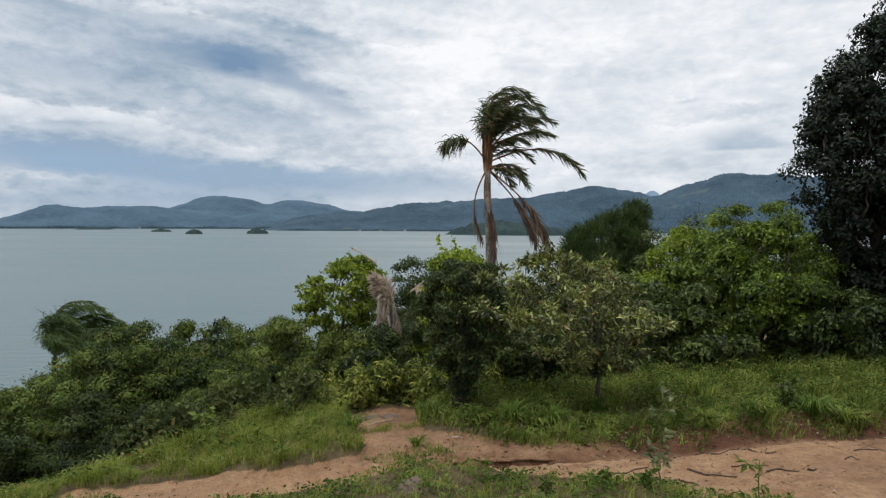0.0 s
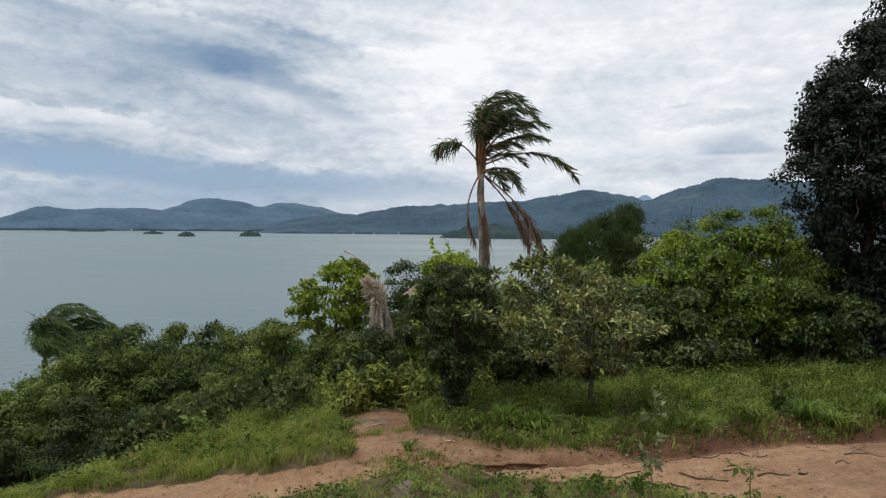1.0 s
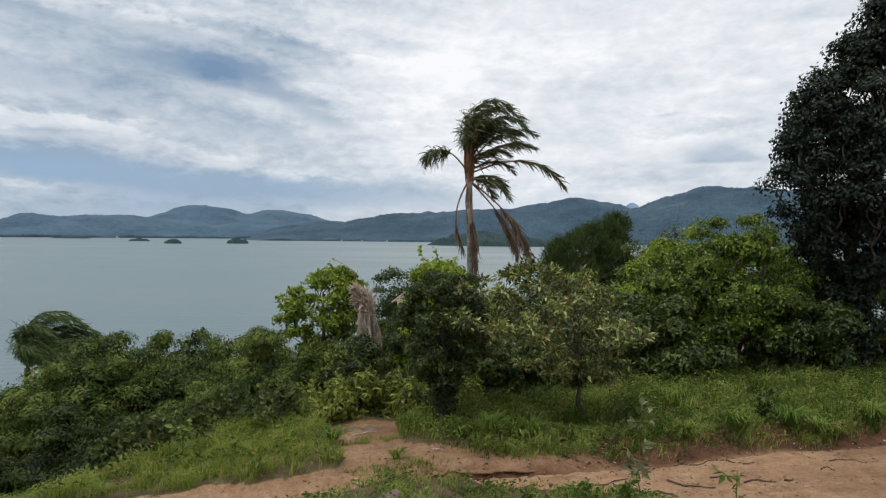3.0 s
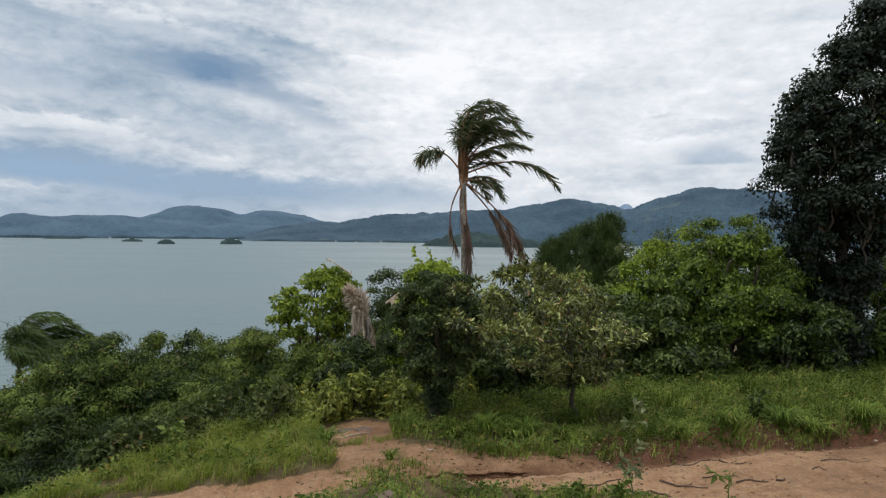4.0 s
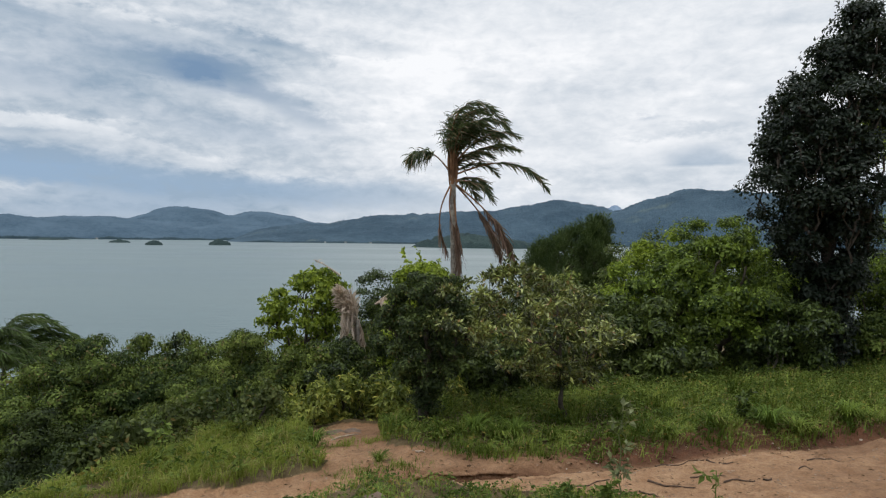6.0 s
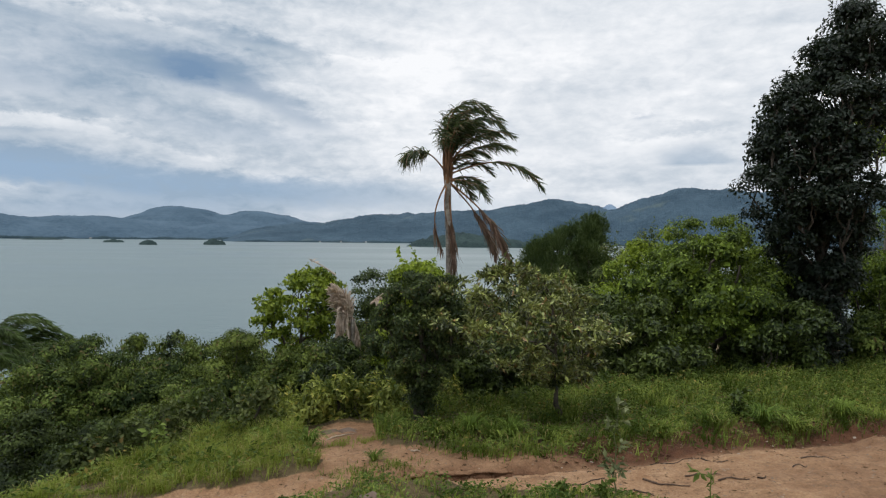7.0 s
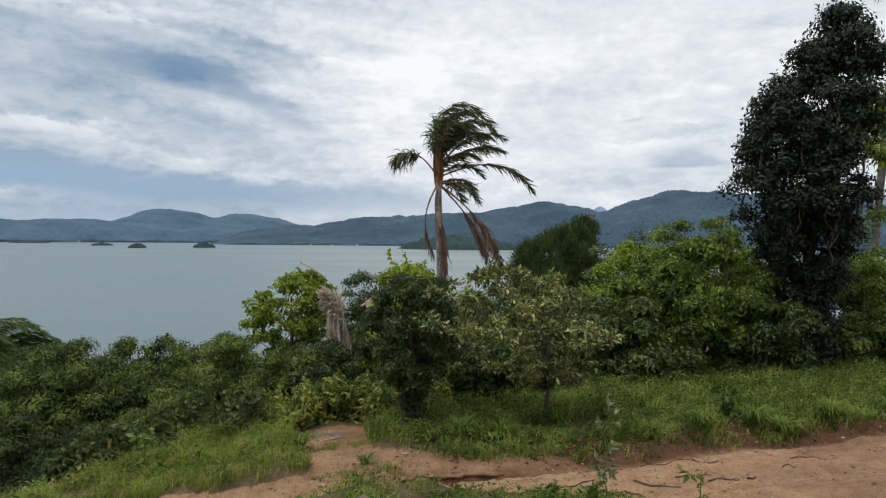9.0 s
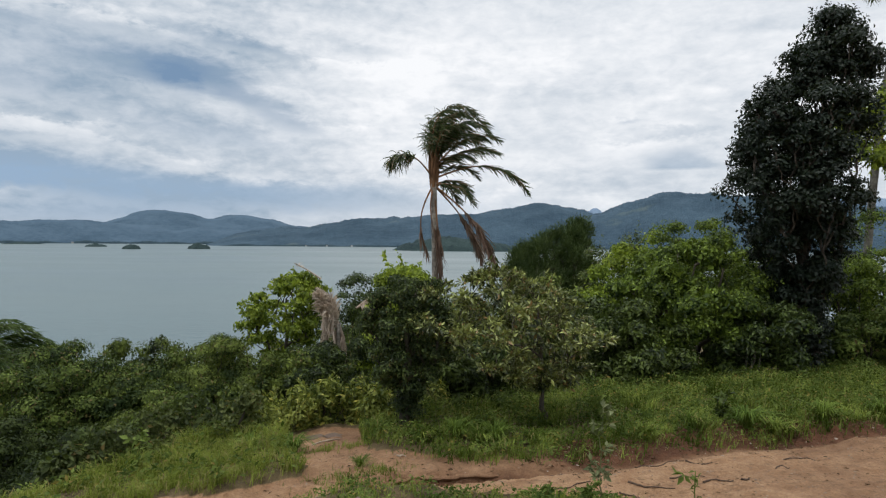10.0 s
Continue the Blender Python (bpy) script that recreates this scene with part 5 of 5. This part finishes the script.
blades(x, y, 0.13 + 0.05 * wave(x, y, 0.7, 93), np.full(len(x), 0.008), M_GRASS, "fringe_grass", "arching grass along the broken edge of the bank", 0.8, 0.1, seed=94)


def herbs(x, y, height, leaf, mat, name, label, seed):
    """Broad-leaved low weeds as one mass."""
    k = len(x)
    z = land(x, y)
    r = np.random.default_rng(seed)
    so = Soup()
    p = np.stack([x, y, z + height * r.uniform(0.15, 1.0, k)], 1)
    out = unit(np.stack([r.normal(0, 1, k), r.normal(0, 1, k), np.full(k, 0.35)], 1))
    leaves(so, p, out, leaf[0], leaf[1], 0.35, 0.2, 0.2)
    return tagged(new(name, so.mesh(name, mat)), label, "weeds", kind="stuff")


x, y = scatter(105000, -0.7, 11, 5.9, 13, lambda x, y: bank(x, y) * patchy(0.6, 61, -0.5, 0.5, 0.3)(x, y), 5)
herbs(x, y, 0.14 + 0.16 * smooth_step(6.8, 9.0, y) + 0.11 * wave(x, y, 1.0, 66), (0.055, 0.022), M_WEED, "bank_weeds", "low broad-leaved weeds among the grass", 5)
x, y = scatter(26000, -7, -0.5, 5.4, 11, lambda x, y: left_grass(x, y) * patchy(0.6, 62, 0.0, 0.7, 0.05)(x, y), 6)
herbs(x, y, 0.16 + 0.22 * np.exp(-((x + 2.2) / 1.0) ** 2 - ((y - 7.6) / 1.0) ** 2), (0.062, 0.030), M_WEED, "rim_weeds", "low broad-leaved weeds in the rim grass", 6)
x, y = scatter(32000, -3.5, 2.4, 3.0, 5.8, lambda x, y: verge_grass(x, y) * patchy(0.5, 63, -0.2, 0.5, 0.1)(x, y) * smooth_step(5.7, 5.0, y), 7)
herbs(x, y, 0.08, (0.036, 0.021), M_WEED, "verge_weeds", "low leafy creeping weeds on the near verge", 7)


def grass_tuft(x, y, size, mat, label, seed, k=130):
    r = np.random.default_rng(seed)
    a = r.uniform(0, 6.28, k)
    d = r.uniform(0, 0.12, k) * size
    px, py = d * np.cos(a), d * np.sin(a)
    hgt = size * r.uniform(0.5, 1.1, k)[:, None]
    out = np.stack([np.cos(a), np.sin(a), np.zeros(k)], 1) * r.uniform(0.3, 1.0, k)[:, None] + np.array([0.15, 0, 0])
    side = np.stack([-np.sin(a), np.cos(a), np.zeros(k)], 1) * (0.009 * size / 0.4)
    base = np.stack([px, py, np.zeros(k)], 1)
    mid, bow, tip = base + (out * 0.35 + [0, 0, 0.5]) * hgt, base + (out * 0.75 + [0, 0, 0.62]) * hgt, base + (out * 1.1 + [0, 0, 0.45]) * hgt
    v = np.stack([base - side * 0.6, base + side * 0.6, mid - side, mid + side, bow - side * 0.7, bow + side * 0.7, tip - side * 0.05, tip + side * 0.05], 1).reshape(-1, 3)
    b = np.arange(k)[:, None] * 8
    f = np.concatenate([b + [0, 1, 3, 2], b + [2, 3, 5, 4], b + [4, 5, 7, 6]])
    ob = new("grass_tuft", mesh_from("grass_tuft", v, f, mat))
    ob.location = on_land(x, y, 0.01)
    return tagged(ob, label, "grass", "grass tufts along the track")


for i, (x, y, s) in enumerate([(3.95, 6.72, 0.36), (4.25, 6.68, 0.27), (0.75, 6.75, 0.30), (1.15, 6.68, 0.32), (0.95, 6.62, 0.26), (0.35, 6.75, 0.26), (1.5, 6.5, 0.26), (-0.1, 7.25, 0.28), (-0.2, 7.7, 0.26),
                               (2.7, 6.45, 0.24), (3.3, 6.7, 0.26), (5.0, 6.95, 0.34), (5.9, 7.15, 0.36), (6.6, 7.6, 0.34), (-0.25, 6.05, 0.16), (-1.0, 7.0, 0.30), (-1.5, 7.1, 0.32)]):
    grass_tuft(x, y, s, M_TUFT if s > 0.295 else M_GRASS, "tuft of broad arching grass beside the track", 100 + i)


def weed(x, y, tall, leaf, mat, label, seed, branches=5, per=9, thin=0.006, reach=1.0):
    """A single upright weed with side shoots."""
    root = tagged(new("weed"), label, "weed", "single weeds on the verge")
    root.location = on_land(x, y, 0.01)
    stem = bent((0, 0, 0), (0.03 * tall, 0, tall), 0, 8, 0.03)
    so = Soup()
    tube(so, stem, np.linspace(thin, thin * 0.4, 8), 5)
    so2 = Soup()
    for i in range(branches):
        s = stem[2 + i % 6]
        a = i * 2.4
        e = s + np.array([math.cos(a), math.sin(a), rng.uniform(0.3, 0.9)]) * tall * reach * rng.uniform(0.15, 0.32)
        line = bent(s, e, 0.05, 5)
        shoot = Soup()
        tube(shoot, line, np.linspace(thin * 0.6, thin * 0.3, 5), 4)
        part("side_shoot", shoot.mesh("side_shoot", mat, True), root)
        t = rng.uniform(0.25, 1.0, per)[:, None]
        leaves(so2, s + (e - s) * t, np.tile(unit(e - s), (per, 1)), leaf[0], leaf[1], 0.9, 0.35)
    leaves(so2, stem[rng.integers(2, 8, per)], np.tile([0, 0, 0.6], (per, 1)), leaf[0], leaf[1], 1.0, 0.1)
    part("stem", so.mesh("stem", mat, True), root)
    part("foliage", so2.mesh("foliage", mat), root)
    return root


weed(1.43, 4.15, 0.62, (0.062, 0.026), M_PALEWEED, "tall spindly pale-leaved weed beside the track", 1, 14, 8, reach=0.42)
weed(1.78, 3.55, 0.44, (0.06, 0.025), M_WEED, "thin weed with yellowing leaves", 2, 5, 6)
weed(1.1, 4.2, 0.13, (0.045, 0.022), M_WEED, "small leafy green weed on the verge", 4, 5, 8)
weed(0.72, 4.3, 0.14, (0.045, 0.022), M_WEED, "small leafy green weed on the verge", 5, 5, 8)
weed(1.32, 4.05, 0.15, (0.05, 0.025), M_WEED, "small leafy green weed on the verge", 6, 6, 10)
weed(-2.55, 6.75, 0.42, (0.10, 0.05), M_WEED, "pale-leaved weed in the rim grass", 7, 6, 6)
weed(3.71, 6.80, 0.30, (0.065, 0.035), M_SHRUB, "dark leafy plant in the bank grass", 8, 9, 14)
weed(2.55, 7.6, 0.30, (0.09, 0.05), M_WEED, "leafy weed under the guava tree", 9, 6, 8)
weed(-1.45, 5.65, 0.22, (0.07, 0.03), M_WEED, "small leafy weed beside the track", 10, 4, 6)


# ---- sticks, stones ----
def stick(x, y, length, turn, r, mat, label, seed):
    st = np.random.default_rng(seed)
    n = 9
    t = np.linspace(-0.5, 0.5, n)
    px = x + t * length * math.cos(turn) + length * 0.05 * np.sin(t * st.uniform(3, 9) + st.uniform(0, 6)) + st.normal(0, 0.003, n)
    py = y + t * length * math.sin(turn) + length * 0.07 * np.sin(t * st.uniform(3, 9) + st.uniform(0, 6)) + st.normal(0, 0.004, n)
    pz = land(px, py) + r * 0.8
    so = Soup()
    tube(so, np.stack([px - x, py - y, pz - pz[4]], 1), r * np.linspace(1.1, 0.5, n) * st.uniform(0.85, 1.15, n), 6)
    ob = new("stick", so.mesh("stick", mat, True))
    ob.location = (x, y, pz[4])
    return tagged(ob, label, "stick", "fallen sticks on the track")


for i, (x, y, ln, a, r, m) in enumerate([
    (2.21, 5.19, 0.42, -0.82, 0.009, M_STICK), (2.62, 5.36, 0.26, -0.35, 0.007, M_STICK), (2.82, 5.18, 0.28, -0.12, 0.008, M_STICK), (2.98, 5.84, 0.24, -0.17, 0.008, M_STICK),
    (1.50, 5.15, 0.50, 0.49, 0.007, M_STICK), (1.97, 5.0, 0.19, -0.94, 0.009, M_STICK), (2.60, 5.85, 0.45, 0.07, 0.005, M_STICK), (3.04, 5.16, 0.08, 0.3, 0.012, M_STICK), (1.48, 5.56, 0.15, -0.2, 0.007, M_STICK),
    (1.38, 5.60, 0.13, -0.1, 0.012, M_STICKPALE), (0.15, 6.31, 0.10, 0.1, 0.010, M_STICKPALE), (-0.68, 7.42, 0.36, 0.55, 0.010, M_STICKPALE), (3.6, 5.5, 0.2, 0.3, 0.006, M_STICK), (3.9, 5.75, 0.3, -0.15, 0.006, M_STICK)]):
    stick(x, y, ln, a, r, m, "dry dark stick lying on the track" if m is M_STICK else "pale dry stick lying on the track", 200 + i)


def stone(x, y, size, mat, label, seed, flat=0.6, group="stones"):
    bm = bmesh.new()
    bmesh.ops.create_icosphere(bm, subdivisions=3 if size > 0.08 else 2, radius=size)
    for v in bm.verts:
        d = noise.noise(v.co / size * 0.9 + Vector((seed * 3.1, 0, 0))) * 0.45 + noise.noise(v.co / size * 2.4 + Vector((0, seed, 0))) * 0.15
        v.co *= 1 + d
        v.co.z *= flat
    me = bpy.data.meshes.new("stone")
    bm.to_mesh(me)
    bm.free()
    me.materials.append(mat)
    for p in me.polygons:
        p.use_smooth = True
    ob = new("stone", me)
    ob.location = on_land(x, y, size * flat * 0.35)
    return tagged(ob, label, "stone", group)


stone(-0.19, 4.40, 0.115, M_ROCK, "rounded grey-brown stone in the verge grass", 1, 0.95)
stone(-0.62, 7.75, 0.12, M_ROCK, "weathered flat stone at the end of the path", 2, 0.4)
stone(-0.85, 7.85, 0.10, M_ROCK, "weathered stone at the end of the path", 4, 0.5)
r5 = np.random.default_rng(9)
for i in range(34):
    t = r5.uniform(0, 1)
    x = -0.2 + 7.2 * t
    y = np.interp(x, DITCH[:, 0], DITCH[:, 1]) + abs(r5.normal(0.12, 0.16)) - (0.35 if r5.uniform() < 0.15 else 0)
    stone(x, y, r5.uniform(0.007, 0.019), M_PEBBLE if i % 3 else M_ROCK, "small pale pebble at the foot of the bank", 20 + i, 0.7, "pebbles along the bank")


# ---- washed-out earth ledges ----
def ledge(line, rise, reach, label, seed):
    """A lip of earth hollowed out below: its top runs back into the ground, its front hangs over the gully."""
    r = np.random.default_rng(seed)
    pts = np.array(line, float)
    n = 60
    t = np.linspace(0, 1, n)
    s = np.linspace(0, 1, len(pts))
    x = np.interp(t, s, pts[:, 0])
    y = np.interp(t, s, pts[:, 1]) + 0.035 * wave(x, x * 0, 0.35, seed) + r.normal(0, 0.006, n)
    fade = np.clip(np.sin(np.pi * t) * 2.5, 0.0, 1)
    top = land(x, y + 0.42) + rise * fade - 0.03 * (1 - fade)
    rows = []
    for dy, dz in ((0.55, -0.9), (0.38, -0.15), (0.18, 0.0), (0.05, 0.02), (0.0, -0.10), (0.0, -0.26), (0.08, -0.36), (0.20, -0.5), (0.30, -1.5)):
        rows.append(np.stack([x, y + dy, top + dz * reach + 0.006 * wave(x, np.full(n, dy * 7), 0.15, seed + 3)], 1))
    v = np.array(rows)
    k = len(rows)
    i, j = np.meshgrid(np.arange(k - 1), np.arange(n - 1), indexing="ij")
    f = np.stack([i * n + j, i * n + j + 1, (i + 1) * n + j + 1, (i + 1) * n + j], -1).reshape(-1, 4)
    me = mesh_from("earth_ledge", v.reshape(-1, 3), f, M_GROUND, True)
    for key, val in (("dirt", 1.0), ("red", 0.25)):
        at = me.attributes.new(key, "FLOAT", "POINT")
        at.data.foreach_set("value", np.full(len(me.vertices), val, dtype=np.float32))
    return tagged(new("earth_ledge", me), label, "earth ledge", "washed-out ledges", "structure")


ledge([(-0.15, 5.65), (0.22, 5.72), (0.56, 5.78), (1.08, 5.80)], -0.01, 0.07, "crumbling reddish earth ledge over a washed-out gully", 3)

# dry leaves and crumbs of soil at the foot of the bank
x, y = scatter(17000, -0.8, 8.5, 5.6, 8.0, lambda x, y: np.exp(-(line_distance(x, y, DITCH + [0, 0.30], DITCH_D)[0] / 0.28) ** 2) * 0.5 * (0.15 + 0.85 * smooth_step(0.8, 1.8, x)), 71)
so = Soup()
r7 = np.random.default_rng(72)
leaves(so, np.stack([x, y, land(x, y) + 0.008], 1), unit(np.stack([r7.normal(0, 1, len(x)), r7.normal(0, 1, len(x)), np.full(len(x), 0.1)], 1)), 0.045, 0.02, 0.2, 0.1)
tagged(new("leaf_litter", so.mesh("leaf_litter", M_LITTER)), "dry brown leaf litter at the foot of the bank", "leaf litter", kind="stuff")
x, y = scatter(15000, -4.5, 8.5, 3.8, 7.2, lambda x, y: dirt_share(x, y) * 0.28 * patchy(0.7, 77, -0.2, 0.6, 0.15)(x, y), 73)
so = Soup()
leaves(so, np.stack([x, y, land(x, y) + 0.006], 1), unit(np.stack([r7.normal(0, 1, len(x)), r7.normal(0, 1, len(x)), np.full(len(x), 0.1)], 1)), 0.04, 0.014, 0.2, 0.1)
tagged(new("track_litter", so.mesh("track_litter", M_LITTER)), "scattered dry leaf bits on the track", "leaf litter", kind="stuff")


# ---- small houses on the far shore ----
M_WALL = rock_material("whitewashed_wall", (0.45, 0.45, 0.43), (0.62, 0.61, 0.58))
M_ROOF = rock_material("weathered_roof", (0.15, 0.14, 0.135), (0.26, 0.245, 0.235))


def house(az, dist, rise, wide, deep, tall):
    """A small gabled house: walls with a door and a window, and a roof."""
    root = tagged(new("house"), "tiny whitewashed house on the far shore", "house", "houses on the far shore")
    root.matrix_world = pose(dist * math.sin(radians(az)), dist * math.cos(radians(az)), SEA + rise, 0, 0, -az)
    w, d, h = wide / 2, deep / 2, tall
    v = [(-w, -d, -6), (w, -d, -6), (w, d, -6), (-w, d, -6), (-w, -d, h), (w, -d, h), (w, d, h), (-w, d, h)]
    part("wall", mesh_from("wall", v, [(0, 1, 5, 4), (1, 2, 6, 5), (2, 3, 7, 6), (3, 0, 4, 7)], M_WALL), root)
    e, g = 0.5, h + deep * 0.35
    v = [(-w - e, -d - e, h - 0.1), (w + e, -d - e, h - 0.1), (w + e, 0, g), (-w - e, 0, g), (w + e, d + e, h - 0.1), (-w - e, d + e, h - 0.1),
         (-w - e, -d - e, h - 0.4), (w + e, -d - e, h - 0.4), (w + e, d + e, h - 0.4), (-w - e, d + e, h - 0.4)]
    part("roof", mesh_from("roof", v, [(0, 1, 2, 3), (3, 2, 4, 5), (0, 6, 7, 1), (5, 4, 8, 9)], M_ROOF), root)
    for name, x0, x1, z0, z1 in (("door", -w * 0.3, -w * 0.05, 0, 2.1), ("window", w * 0.3, w * 0.65, 0.9, 2.0)):
        q = [(x0, -d - 0.05, z0), (x1, -d - 0.05, z0), (x1, -d - 0.05, z1), (x0, -d - 0.05, z1), (x0, -d + 0.1, z0), (x1, -d + 0.1, z0), (x1, -d + 0.1, z1), (x0, -d + 0.1, z1)]
        part(name, mesh_from(name, q, [(0, 1, 2, 3), (0, 4, 5, 1), (1, 5, 6, 2), (2, 6, 7, 3), (3, 7, 4, 0)], M_STICK), root)


for az, dist, rise, wide, deep, tall in [(-3.4, 2216, 1.5, 6, 4, 2.6), (-5.6, 2216, 1.5, 5, 4, 2.5), (-25.4, 2730, 1.5, 7, 5, 3.0), (-7.4, 2217, 1.5, 5, 4, 2.5)]:
    house(az, dist, rise, wide, deep, tall)

# crumbs of earth on the track
x, y = scatter(16000, -4.5, 8.5, 3.8, 7.4, lambda x, y: dirt_share(x, y) * 0.5 * patchy(0.5, 78, -0.2, 0.6, 0.1)(x, y), 74)
k = len(x)
r8 = np.random.default_rng(75)
size = 0.004 + 0.010 * r8.uniform(0, 1, k) ** 3
c = np.stack([x, y, land(x, y) + size * 0.3], 1)
corner = np.array([(1, 0, 0), (0, 1, 0), (-1, 0, 0), (0, -1, 0), (0, 0, 0.7)], float)
v = c[:, None] + corner[None] * size[:, None, None] * r8.uniform(0.6, 1.4, (k, 5, 3))
b = np.arange(k)[:, None] * 5
f = np.concatenate([b + [0, 1, 4], b + [1, 2, 4], b + [2, 3, 4], b + [3, 0, 4]])
tagged(new("earth_crumbs", mesh_from("earth_crumbs", v.reshape(-1, 3), f, M_CRUMB)), "small crumbs of dry earth on the track", "earth crumbs", kind="stuff")
# a tongue of grass that grows into the track
x, y = scatter(9000, -0.95, 0.35, 5.2, 6.2, lambda x, y: np.exp(-((x + 0.22) / 0.36) ** 2 - ((y - 5.70 - 0.1 * (x + 0.25)) / 0.22) ** 2) * patchy(0.25, 80, -0.3, 0.5, 0.05)(x, y), 79)
blades(x, y, np.full(len(x), 0.075), np.full(len(x), 0.006), M_GRASS, "track_grass", "short grass growing into the track", 0.7, 0.1, seed=80)

# thin grass across the spur
x, y = scatter(5000, -1.1, -0.1, 6.6, 7.5, lambda x, y: np.exp(-((x + 0.55) / 0.40) ** 2 - ((y - 7.0 - 0.15 * (x + 0.5)) / 0.14) ** 2) * patchy(0.25, 82, -0.3, 0.5, 0.1)(x, y), 83)
blades(x, y, np.full(len(x), 0.07), np.full(len(x), 0.006), M_LIGHTGRASS, "spur_grass", "short thin grass across the end of the path", 0.7, 0.1, seed=84)
